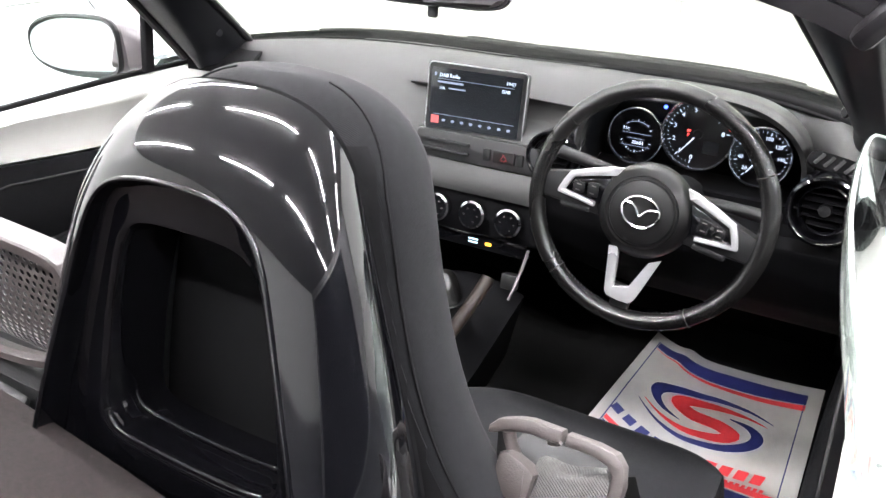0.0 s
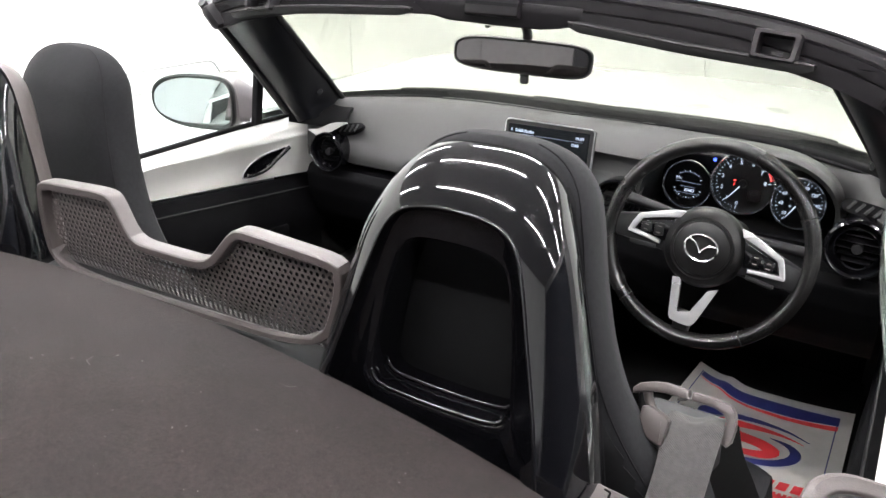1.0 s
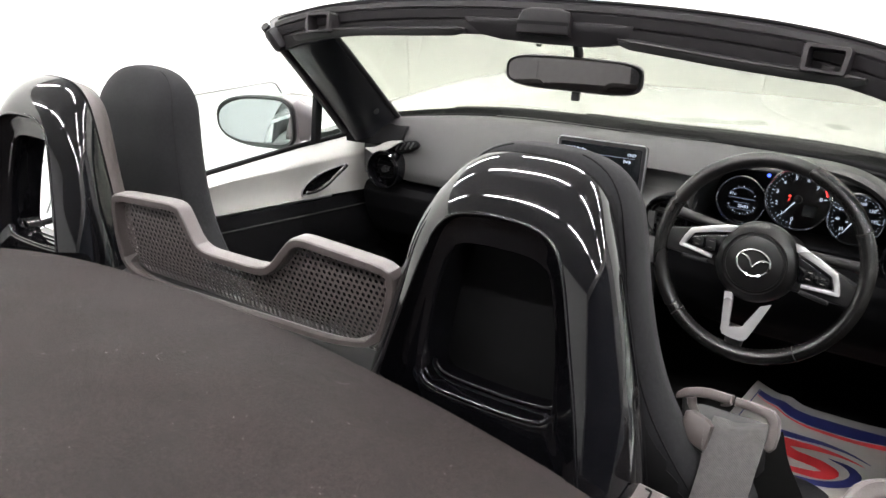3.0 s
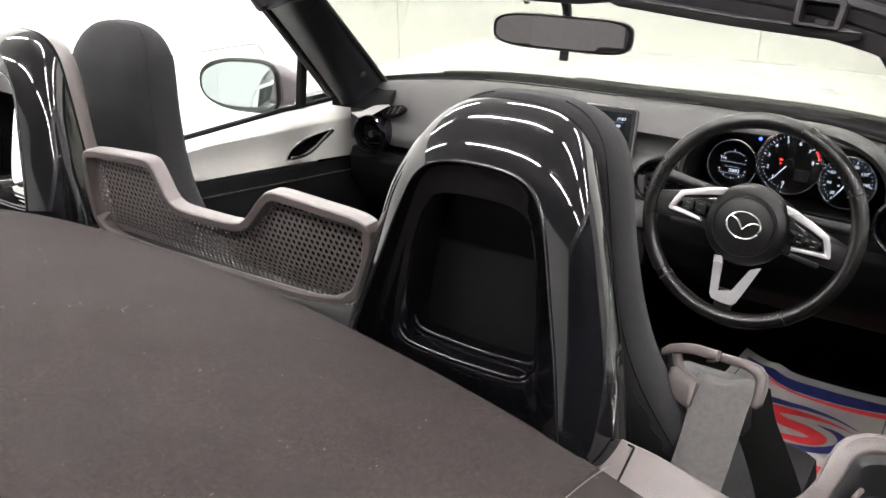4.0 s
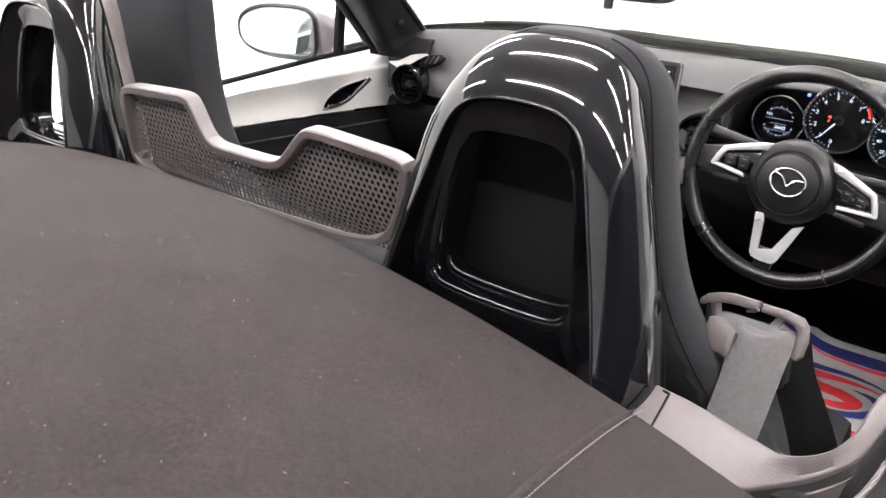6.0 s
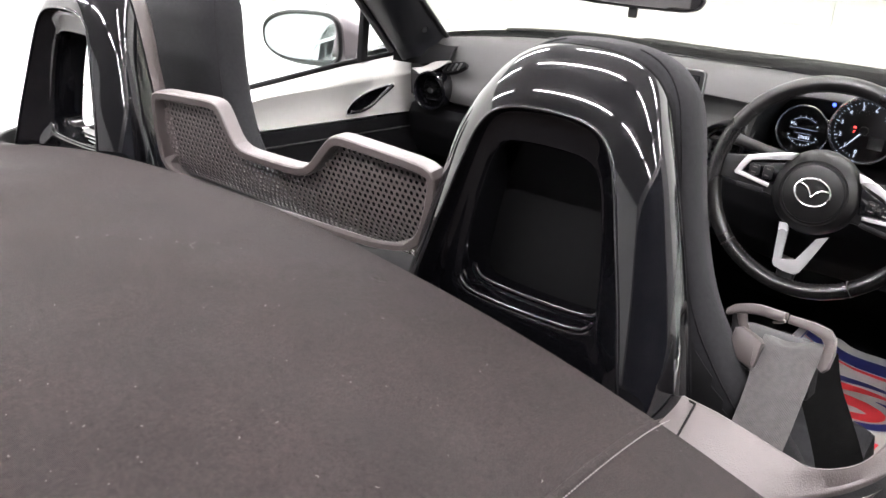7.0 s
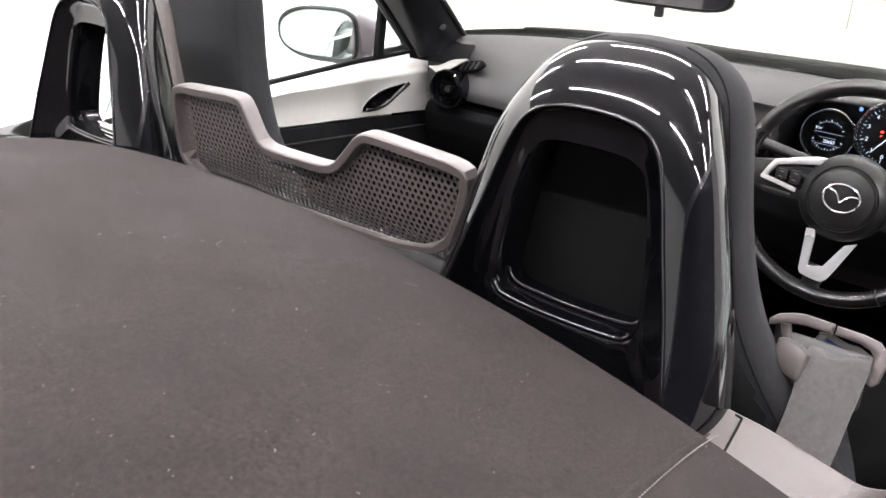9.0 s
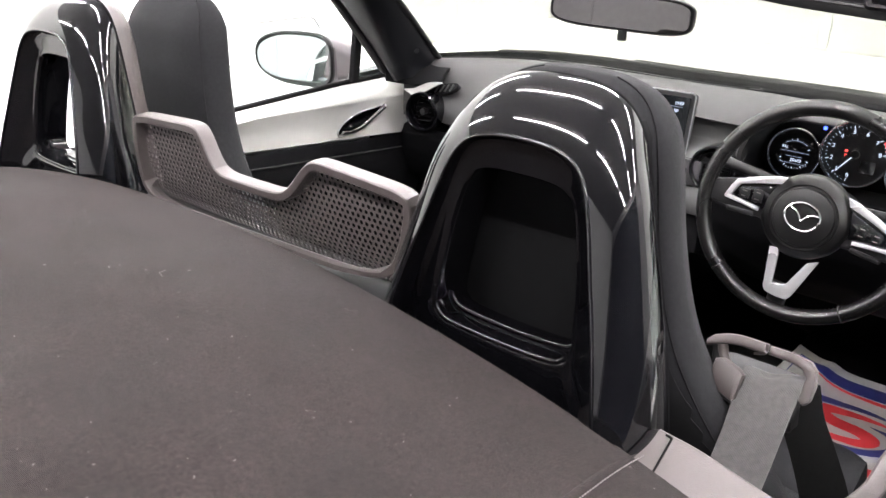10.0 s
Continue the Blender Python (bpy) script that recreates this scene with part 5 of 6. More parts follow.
def round_vent(c, n, r, name="air_vent"):
    m = facing(c, n)
    v = cpart(name, lathe([(r, -0.05), (r, 0.002), (r * 0.97, 0.009), (r * 0.90, 0.011), (r * 0.84, 0.008), (r * 0.80, -0.004), (r * 0.78, -0.04), (0, -0.042)], m, 40), PIANO, "round gloss black dash air vent")
    sub("vent_ring", lathe([(r * 0.70, -0.008), (r * 0.72, 0.001), (r * 0.66, 0.003), (r * 0.63, -0.006), (r * 0.70, -0.008)], m, 40, closed=True), CHROME if name == "lit_vent" else PIANO, v, "gloss inner ring")
    for k in range(-2, 3):
        w = 2 * math.sqrt(max(0.0, (r * 0.62) ** 2 - (k * r * 0.22) ** 2))
        sub("vane", rbox(at(m, 0, k * r * 0.22, -0.014) @ pose(0, 0, 0, 25, 0, 0), w, 0.0022, 0.014, 0.0006), LOWER_BLACK, v)
    sub("vent_knob", lathe([(0, 0.004), (r * 0.16, 0.003), (r * 0.18, -0.004), (r * 0.14, -0.02), (0, -0.02)], m, 20), DARK_TRIM, v)
    return v


def dashboard():
    pad = cpart("dash_pad", sheet(lambda u, v: dash_top(-0.588 + 1.245 * u, v), 84, 40, -0.012), DASH, "grey soft dash pad sweeping under the windscreen", 60)
    # dark band along the glass
    bm = sheet(lambda u, v: dash_top(-0.33 + 0.80 * u, 0.02 + (0.03 + 0.16 * (1 - u) ** 0.7) * v) + Vector((0, 0, 0.0035 - 0.002 * u)), 80, 6, -0.006)
    sub("demister_strip", bm, DASH_MID, pad, "dark demister strip along the glass")
    bm = sheet(lambda u, v: dash_top(-0.56 + 1.19 * u, 0.115 * v) + Vector((0, 0, 0.0025)), 70, 4, -0.005)
    sub("glass_edge_band", bm, SEAL, pad, "black band of the pad along the glass")
    # darker panel below the pad's seam, either side of the screen
    def mid(u, v):
        x = -0.155 + 0.36 * u
        p, q = Vector((x, 0.272 + 0.010 * math.cos((x - 0.02) * 9), 0.868)), Vector((x, 0.222, 0.806))
        p = p.lerp(q, v)
        p.y += 0.012 * math.sin(v * math.pi)
        return p + Vector((0, -0.006, 0.004))
    sub("dash_middle", sheet(mid, 24, 10, -0.006), DASH_MID, pad, "dark grey panel round the screen")
    sub("dash_seam", tube([Vector(mid(k / 24, 0.0)) + Vector((0, -0.002, 0.003)) for k in range(25)], 0.0035, 8, flat=0.6), DARK_THREAD, pad, "dark seam above the panel")
    # shadow gap and lower pad
    def low(u, v):
        x = -0.588 + 1.245 * u
        bay = 0.050 * math.exp(-(((x - 0.04) / 0.20) ** 4))
        keys = [(0.205, 0.795), (0.203, 0.768), (0.172, 0.762), (0.160, 0.745), (0.162, 0.70), (0.185, 0.64), (0.24, 0.58), (0.34, 0.53)]
        t = v * (len(keys) - 1)
        i = min(len(keys) - 2, int(t))
        (y0, z0), (y1, z1) = keys[i], keys[i + 1]
        return (x, y0 + (y1 - y0) * (t - i) + bay * 0.9, z0 + (z1 - z0) * (t - i))
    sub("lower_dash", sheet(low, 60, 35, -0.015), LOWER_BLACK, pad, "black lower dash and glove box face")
    # outer vents
    round_vent((-0.510, 0.150, 0.810), (0.10, -0.98, 0.10), 0.046)
    round_vent((0.598, 0.150, 0.824), (-0.06, -0.98, 0.12), 0.052)
    round_vent((0.158, 0.212, 0.800), (0.0, -0.98, 0.14), 0.046)
    # side demister outlets
    for cx, cy, cz, s in ((-0.471, 0.182, 0.863, -1), (0.595, 0.186, 0.882, 1)):
        m = facing((cx, cy, cz), (0.1 * s, -0.75, 0.66)) @ pose(0, 0, 0, 0, 0, -14 * s)
        bm = plate([(p.x, p.y) for p in spline([Vector((a, b, 0)) for a, b in ((0.036, 0.0), (0.032, 0.012), (0.0, 0.013), (-0.03, 0.010), (-0.036, -0.004), (-0.025, -0.013), (0.01, -0.012))], 30, True)], m, 0.01, 0.001)
        o = cpart("demister_outlet", bm, SEAL, "black slatted side demister outlet")
        for k in range(4):
            sub("slat", rbox(at(m, -0.021 + 0.014 * k, 0, 0.0004) @ pose(0, 0, 0, 0, 0, -24), 0.0048, 0.019, 0.0030, 0.0006), DASH, o)

    # middle: screen
    ms = facing((-0.002, 0.228, 0.8665), (0.03, -0.975, 0.20)) @ pose(0, 0, 0, 0, 0, 0)
    sc = cpart("touch_screen", plate(rounded(0.192, 0.122, 0.008, 5), ms, 0.018, 0.003), RUBBER, "centre display screen lit with a radio menu")
    edge = [ms @ Vector((a, b, -0.002)) for a, b in rounded(0.194, 0.124, 0.009, 5)]
    sub("screen_frame", tube(edge, 0.0009, 8, True, up=(0, -1, 0.2)), SATIN, sc, "silver screen frame")
    sub("display", plate(rounded(0.178, 0.106, 0.003), at(ms, 0, 0, 0.0008), 0.002), SCREEN_BLACK, sc, "black glossy display")
    f = 0.0014
    cwriting("DAB Radio", 0.0092, at(ms, -0.052, 0.040, f), GLOW_WHITE, sc)
    cwriting("19:07", 0.0085, at(ms, 0.068, 0.040, f), GLOW_WHITE, sc)
    cwriting("DAB", 0.0080, at(ms, 0.060, 0.026, f), GLOW_WHITE, sc)
    cwriting("11A", 0.0070, at(ms, -0.066, 0.017, f), GLOW_WHITE, sc)
    for i, (x, y, w, h) in enumerate(((-0.050, 0.028, 0.052, 0.0034), (-0.036, 0.018, 0.034, 0.0024), (-0.081, 0.041, 0.004, 0.006))):
        sub("text_bar", plate(rounded(w, h, 0.001), at(ms, x, y, f), 0.0004), GLOW_DIM, sc)
    sub("rule", plate(rounded(0.150, 0.0007, 0.0002), at(ms, 0.0, 0.0335, f), 0.0004), GLOW_DIM, sc)
    sub("rule", plate(rounded(0.160, 0.0007, 0.0002), at(ms, 0.0, -0.030, f), 0.0004), GLOW_DIM, sc)
    sub("red_button", plate(rounded(0.016, 0.014, 0.001), at(ms, -0.076, -0.040, f), 0.0004), glowing("lit_pale_red", (0.9, 0.16, 0.15), 0.6), sc, "lit red menu button")
    for k in range(8):
        sub("menu_icon", plate(rounded(0.0062, 0.0044, 0.0015), at(ms, -0.058 + 0.0185 * k, -0.040, f), 0.0004), GLOW_DIM, sc)
    sub("screen_foot", rbox(pose(0.0, 0.262, 0.815, 0, 0, 0), 0.12, 0.06, 0.03, 0.008), DASH_DARK, sc)

    # centre vents, hazard switch
    mv = facing((0.012, 0.205, 0.785), (0, -0.98, 0.18))
    cv = cpart("centre_vent", plate(rounded(0.245, 0.050, 0.008), mv, 0.03, 0.003), RUBBER, "black centre air vent with a hazard switch")
    for k in range(2):
        sub("vane", rbox(at(mv, -0.06, 0.008 - 0.017 * k, 0.003), 0.10, 0.006, 0.008, 0.002), DARK_TRIM, cv)
    sub("hazard_switch", plate(rounded(0.042, 0.022, 0.003), at(mv, 0.060, -0.002, 0.004), 0.006, 0.001), DASH_DARK, cv, "dark hazard switch")
    for w in (0.026, 0.09):
        sub("blank_switch", plate(rounded(0.014, 0.022, 0.003), at(mv, w, -0.002, 0.004), 0.006, 0.001), DASH_DARK, cv)
    tri = [(0, 0.006), (-0.006, -0.005), (0.006, -0.005)]
    sub("hazard_mark", tube([at(mv, 0.060 + a, -0.002 + b, 0.0045).translation for a, b in tri], 0.0004, 5, True, up=(0, -1, 0)), PRINT_RED, cv)
    # grey fascia band below the vents
    def fascia(u, v):
        x = -0.12 + 0.27 * u
        return (x, 0.206 - 0.020 * math.sin(v * math.pi * 0.5), 0.757 - 0.048 * v)
    cpart("fascia_band", sheet(fascia, 10, 8, -0.02), DASH_MID, "grey fascia band below the centre vent")
    # climate panel with three knobs
    mk = facing((0.022, 0.192, 0.668), (0, -0.97, 0.24))
    cp = cpart("climate_panel", plate(rounded(0.262, 0.078, 0.006), mk, 0.06, 0.003), LOWER_BLACK, "black climate panel with three round knobs")
    for x in (-0.074, 0.0, 0.074):
        kn = sub("knob", lathe([(0.0, 0.020), (0.0215, 0.020), (0.0235, 0.018), (0.0245, 0.0)], at(mk, x, 0, 0.001), 36), PIANO, cp, "black climate knob")
        sub("knob_ring", lathe([(0.0225, 0.019), (0.0262, 0.017), (0.0268, 0.010), (0.0252, 0.008), (0.0225, 0.019)], at(mk, x, 0, 0.001), 40, closed=True), CHROME, cp, "chrome knob ring")
        for k in range(5):
            a = radians(-60 + 60 * k)
            sub("knob_mark", plate(rounded(0.0030, 0.0020, 0.0006), at(mk, x + 0.0135 * math.cos(a), 0.0135 * math.sin(a), 0.0214), 0.0004), LINT, cp)
    mi = facing((0.030, 0.196, 0.610), (0, -0.95, 0.3))
    ip = cpart("indicator_panel", plate(rounded(0.19, 0.030, 0.004), mi, 0.03, 0.002), PIANO, "gloss black strip with lit warning lamps")
    for k in range(2):
        sub("airbag_text", plate(rounded(0.020, 0.0030, 0.0006), at(mi, -0.014, 0.002 - 0.006 * k, 0.0006), 0.0004), glowing("lit_pale_blue", (0.55, 0.85, 1.0), 1.4), ip)
    sub("belt_mark", plate(rounded(0.013, 0.006, 0.002), at(mi, 0.018, -0.002, 0.0006), 0.0004), GLOW_AMBER, ip, "lit amber warning mark")

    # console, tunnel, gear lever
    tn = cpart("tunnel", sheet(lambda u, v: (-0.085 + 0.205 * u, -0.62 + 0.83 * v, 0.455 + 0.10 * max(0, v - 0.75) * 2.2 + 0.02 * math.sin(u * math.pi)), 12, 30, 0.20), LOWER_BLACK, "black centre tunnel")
    sub("console_trim", tube(spline([(0.148, 0.155, 0.640), (0.145, 0.138, 0.612), (0.141, 0.118, 0.585), (0.136, 0.103, 0.562)], 16), 0.0028, 8, flat=0.8), HOUSING, tn, "silver console edge trim")
    sub("gear_surround", tube([(-0.012 + 0.050 * math.cos(a / 32 * 6.283), 0.142 + 0.052 * math.sin(a / 32 * 6.283), 0.510) for a in range(32)], 0.0025, 8, True), CHROME, tn, "chrome gear lever surround")
    sub("gear_gaiter", lathe([(0.043, 0.0), (0.030, 0.03), (0.016, 0.06), (0.010, 0.065)], Matrix.Translation((-0.012, 0.142, 0.495)), 24), LEATHER, tn, "black leather gaiter")
    hb = spline([(0.088, 0.120, 0.585), (0.080, 0.085, 0.558), (0.062, 0.02, 0.512), (0.050, -0.03, 0.485)], 14)
    sub("hand_brake", tube(hb, 0.013, 12, flat=0.85), BROWN_LEATHER, tn, "brown leather-wrapped lever")
    sub("usb_block", rbox(facing((0.105, 0.175, 0.555), (0, -0.95, 0.3)), 0.03, 0.03, 0.02, 0.003), DARK_TRIM, tn)


dashboard()


# -- instruments --
def dial(c, n, r, name, label):
    m = facing(c, n)
    d = cpart(name, lathe([(0, -0.004), (r * 0.97, -0.004), (r, -0.012), (0, -0.012)], m, 48), DIAL_BLACK, label)
    sub("dial_ring", lathe([(r * 0.96, 0.0), (r * 1.0, 0.006), (r * 1.04, 0.008), (r * 1.075, 0.004), (r * 1.08, -0.01), (r * 0.96, -0.01), (r * 0.96, 0.0)], m, 56, closed=True), CHROME, d, "chrome dial ring")
    g = sub("dial_cover", lathe([(0, 0.003), (r * 0.96, 0.003), (r * 0.96, 0.002), (0, 0.002)], m, 40), DIAL_GLASS, d, "clear dial cover")
    g.visible_shadow = False
    return d, m


def ticks(d, m, r, a0, a1, count, major, z=-0.0034):
    for k in range(count):
        a = radians(a0 + (a1 - a0) * k / (count - 1))
        big = k % major == 0
        ln = r * (0.10 if big else 0.05)
        t = m @ Matrix.Rotation(a, 4, "Z") @ Matrix.Translation((r * 0.90 - ln / 2, 0, z))
        sub("tick", plate(rounded(ln, 0.0012 if big else 0.0006, 0.0002, 1), t, 0.0003), GLOW_WHITE, d)


def numbers(d, m, r, a0, a1, texts, size, red=()):
    for k, s in enumerate(texts):
        a = radians(a0 + (a1 - a0) * k / (len(texts) - 1))
        cwriting(s, size, at(m, r * math.cos(a), r * math.sin(a), -0.0033), GLOW_RED if s in red else GLOW_WHITE, d)


def needle(d, m, r, a, material):
    t = m @ Matrix.Rotation(radians(a), 4, "Z")
    sub("needle", plate([(r * 0.86, 0.0004), (0, 0.0013), (0, -0.0013), (r * 0.86, -0.0004)], at(t, 0, 0, -0.0015), 0.0006), material, d, "thin dial needle")
    sub("needle_hub", lathe([(0, 0.003), (r * 0.14, 0.002), (r * 0.16, -0.003), (0, -0.003)], m, 20), DIAL_BLACK, d)


def instruments():
    # hooded binnacle
    rings = []
    for y, rx, rz in ((0.335, 0.175, 0.118), (0.300, 0.184, 0.128), (0.250, 0.190, 0.137), (0.228, 0.189, 0.138), (0.222, 0.184, 0.134), (0.224, 0.177, 0.127), (0.26, 0.172, 0.118), (0.335, 0.166, 0.105)):
        ring = []
        for i in range(41):
            a = math.pi * (1.10 - 1.20 * i / 40)
            c, s = math.cos(a), math.sin(a)
            ring.append(Vector((0.378 + rx * abs(c) ** 0.8 * (1 if c > 0 else -1), y, 0.806 + rz * (abs(s) ** 0.72) * (1 if s > 0 else -1))))
        rings.append(ring)
    b = cpart("instrument_binnacle", loft(rings, False), DASH, "grey hood over three round instruments", 60)
    sub("back_plate", rbox(Matrix.Translation((0.378, 0.338, 0.810)), 0.36, 0.012, 0.15, 0.01), DASH_DARK, b)
    sub("lower_shroud", rbox(pose(0.378, 0.262, 0.752, 18, 0, 0), 0.36, 0.13, 0.03, 0.012), DASH_DARK, b, "black shroud below the dials")
    # left: trip display
    d, m = dial((0.271, 0.312, 0.826), (-0.04, -0.985, 0.14), 0.0465, "trip_display", "round black trip display with a chrome ring")
    ticks(d, m, 0.031, 25, 155, 7, 3)
    arc = [m @ Vector((0.024 * math.cos(radians(35 + 8 * k)), 0.008 + 0.016 * math.sin(radians(35 + 8 * k)), -0.0033)) for k in range(15)]
    sub("gauge_arc", tube(arc, 0.0005, 5, up=(0, -1, 0.14)), GLOW_DIM, d)
    cwriting("20683", 0.0085, at(m, 0.004, -0.013, -0.0033), GLOW_WHITE, d)
    cwriting("11c", 0.0085, at(m, -0.020, 0.010, -0.0033), GLOW_WHITE, d)
    for y, w in ((0.003, 0.052), (-0.019, 0.052), (-0.006, 0.03)):
        sub("display_rule", plate(rounded(w, 0.0008, 0.0002, 1), at(m, 0, y, -0.0033), 0.0003), GLOW_DIM, d)
    ticks(d, m, 0.033, 205, 335, 13, 3)
    # middle: rev counter
    d, m = dial((0.375, 0.312, 0.846), (0, -0.985, 0.14), 0.0575, "rev_counter", "large round rev counter with lit white numbers")
    ticks(d, m, 0.057, 262, 8, 33, 4)
    numbers(d, m, 0.0405, 262, 8, [str(k) for k in range(9)], 0.0105)
    for k in range(5):
        a = radians(24 - 4.2 * (k - 2))
        t = m @ Matrix.Rotation(a, 4, "Z") @ Matrix.Translation((0.0515, 0, -0.0033))
        sub("red_zone", plate(rounded(0.0022, 0.0030, 0.0004, 1), t, 0.0003), GLOW_RED, d)
    needle(d, m, 0.052, 233, GLOW_WHITE)
    cwriting("P", 0.007, at(m, -0.016, -0.004, -0.0033), GLOW_RED, d)
    sub("warning_mark", plate(rounded(0.005, 0.0035, 0.001), at(m, -0.016, 0.004, -0.0033), 0.0003), GLOW_RED, d, "lit red warning mark")
    sub("gear_window", plate(rounded(0.026, 0.022, 0.002), at(m, 0.024, -0.020, -0.0034), 0.0003), SCREEN_BLACK, d)
    # right: speedometer
    d, m = dial((0.480, 0.306, 0.828), (0.05, -0.985, 0.14), 0.0465, "speedometer", "round speedometer with lit white numbers")
    ticks(d, m, 0.046, 235, -45, 29, 4)
    numbers(d, m, 0.031, 225, 0, ["20", "40", "60", "80", "100", "120", "140"], 0.0082)
    numbers(d, m, 0.016, 210, -20, ["40", "80", "120", "160", "200"], 0.0046)
    needle(d, m, 0.040, 238, GLOW_WHITE)
    m2 = facing((0.318, 0.308, 0.886), (0, -0.985, 0.14))
    sub("beam_lamp", plate(rounded(0.006, 0.006, 0.002), m2, 0.0005), GLOW_BLUE, b, "lit blue lamp")
    m3 = facing((0.345, 0.225, 0.772), (0, -0.985, 0.14))
    sub("red_lamp", plate(rounded(0.010, 0.003, 0.001), m3, 0.0005), GLOW_RED, b, "lit red lamp")


instruments()


# -- steering wheel --
def steering_wheel():
    rake, roll = 15.0, 6.7
    m = facing((0.384, 0.012, 0.837), (0, -math.cos(radians(rake)), math.sin(radians(rake)))) @ pose(0, 0, 0, 0, 0, -roll)
    def V(x, y, z=0.0):
        return m @ Vector((x, y, z))
    big, thick = 0.1625, 0.0124
    rim_pts = [V(big * math.cos(2 * math.pi * i / 96), big * math.sin(2 * math.pi * i / 96)) for i in range(96)]
    nrm = tuple(m.to_3x3() @ Vector((0, 0, 1)))
    w = cpart("steering_wheel", tube(rim_pts, thick, 18, True, 1.05, up=nrm), LEATHER, "black leather three-spoke steering wheel with silver accents", 60)
    # seams across the rim and the stitched inner edge
    for a in (33, 147, 232, 308):
        c, s = math.cos(radians(a)), math.sin(radians(a))
        ring = [V((big + thick * 1.05 * math.cos(t / 16 * 6.283)) * c, (big + thick * 1.05 * math.cos(t / 16 * 6.283)) * s, thick * 1.05 * math.sin(t / 16 * 6.283)) for t in range(16)]
        sub("rim_seam", tube(ring, 0.0008, 5, True), DARK_THREAD, w)
    bm = bmesh.new()
    for i in range(150):
        a = 2 * math.pi * i / 150
        r = big - thick * 1.02
        tube([V(r * math.cos(a), r * math.sin(a), -0.003), V((r - 0.0006) * math.cos(a + 0.012), (r - 0.0006) * math.sin(a + 0.012), 0.0), V(r * math.cos(a + 0.022), r * math.sin(a + 0.022), 0.003)], 0.0005, 4, bm=bm)
    sub("rim_stitching", bm, DARK_THREAD, w)["kind"] = "stuff"
    # airbag boss
    boss = [(0.0, 0.026), (0.020, 0.0255), (0.036, 0.0235), (0.0445, 0.0212), (0.0462, 0.0175), (0.0490, 0.0172), (0.0508, 0.0196), (0.060, 0.0130), (0.066, 0.004), (0.067, -0.012), (0.058, -0.03), (0.0, -0.032)]
    off = at(m, 0.000, -0.005, 0.0)
    sub("boss", lathe(boss, off, 64), BOSS, w, "round black airbag boss")
    # emblem: plain oval ring with a wing shape
    e = at(off, 0, 0.002, 0.0262)
    oval = [e @ Vector((0.0262 * math.cos(2 * math.pi * i / 48), 0.0212 * math.sin(2 * math.pi * i / 48), 0)) for i in range(48)]
    sub("emblem_ring", tube(oval, 0.0025, 8, True, up=nrm), CHROME, w, "chrome oval ring")
    wing = spline([e @ Vector((a, b, 0)) for a, b in ((-0.0235, 0.0095), (-0.013, 0.0075), (-0.006, 0.001), (0.0, -0.0065), (0.006, 0.001), (0.013, 0.0065), (0.0235, 0.0075))], 36)
    sub("emblem_wing", tube(wing, 0.0026, 8, up=nrm), CHROME, w, "chrome wing shape")
    sub("airbag_mark", plate(rounded(0.007, 0.005, 0.001), at(off, -0.010, -0.0405, 0.0226), 0.0005), DASH_DARK, w)
    # side spokes with silver C-shaped accents round the switch pods
    for s in (-1, 1):
        arm = plate([(s * x, y) for x, y in ((0.040, 0.034), (0.090, 0.026), (0.156, 0.006), (0.156, -0.030), (0.090, -0.030), (0.040, -0.034))][:: -s], at(m, 0, 0, 0.004), 0.022, 0.006)
        sub("spoke", arm, DARK_TRIM, w, "black side spoke")
        shape = [(0.046, 0.0445), (0.052, 0.0320), (0.068, 0.0272), (0.088, 0.0208), (0.1118, 0.0118), (0.1170, 0.001), (0.1215, -0.0100), (0.098, -0.0122), (0.073, -0.0148), (0.073, -0.0203), (0.100, -0.0175), (0.1290, -0.0155), (0.1305, -0.0125), (0.1255, 0.004), (0.1185, 0.0185), (0.090, 0.0312), (0.062, 0.0415)]
        arm = plate([(s * x + 0.003, y) for x, y in shape][:: s], at(m, 0, 0, 0.0125), 0.010, 0.0012)
        sub("silver_arm", arm, SATIN, w, "silver accent round the spoke switches", 25)
        pod = plate([(s * x + 0.003, y) for x, y in ((0.056, 0.026), (0.110, 0.0095), (0.119, -0.0092), (0.066, -0.0145))][:: -s], at(m, 0, 0, 0.0095), 0.008, 0.002)
        sub("button_pod", pod, PIANO, w, "gloss black switch pod")
        for bx, by, bw, bh in ((0.080, 0.002, 0.016, 0.021), (0.1015, 0.0, 0.0175, 0.016)):
            sub("switch", plate(rounded(bw, bh, 0.003), at(m, s * bx + 0.003, by, 0.0112) @ pose(0, 0, 0, 0, 0, -s * 8), 0.003, 0.001), SATIN_BLACK, w, "black wheel switch")
            for q in (-1, 1):
                sub("switch_mark", plate(rounded(0.007, 0.0014, 0.0004), at(m, s * bx + 0.003, by + q * bh * 0.26, 0.0115), 0.0003), SEAM_THREAD, w)
        sub("lower_switch", rbox(at(m, s * 0.098, -0.030, 0.0) @ pose(0, 0, 0, 0, 0, -s * 4), 0.045, 0.008, 0.012, 0.002), DARK_TRIM, w, "black switch bar below the spoke")
    # lower double spoke
    arm = plate([(-0.014, -0.118), (-0.010, -0.157), (0.016, -0.157), (0.018, -0.118)], at(m, 0, 0, 0.000), 0.014, 0.004)
    sub("lower_spoke", arm, DARK_TRIM, w, "black foot of the lower spoke")
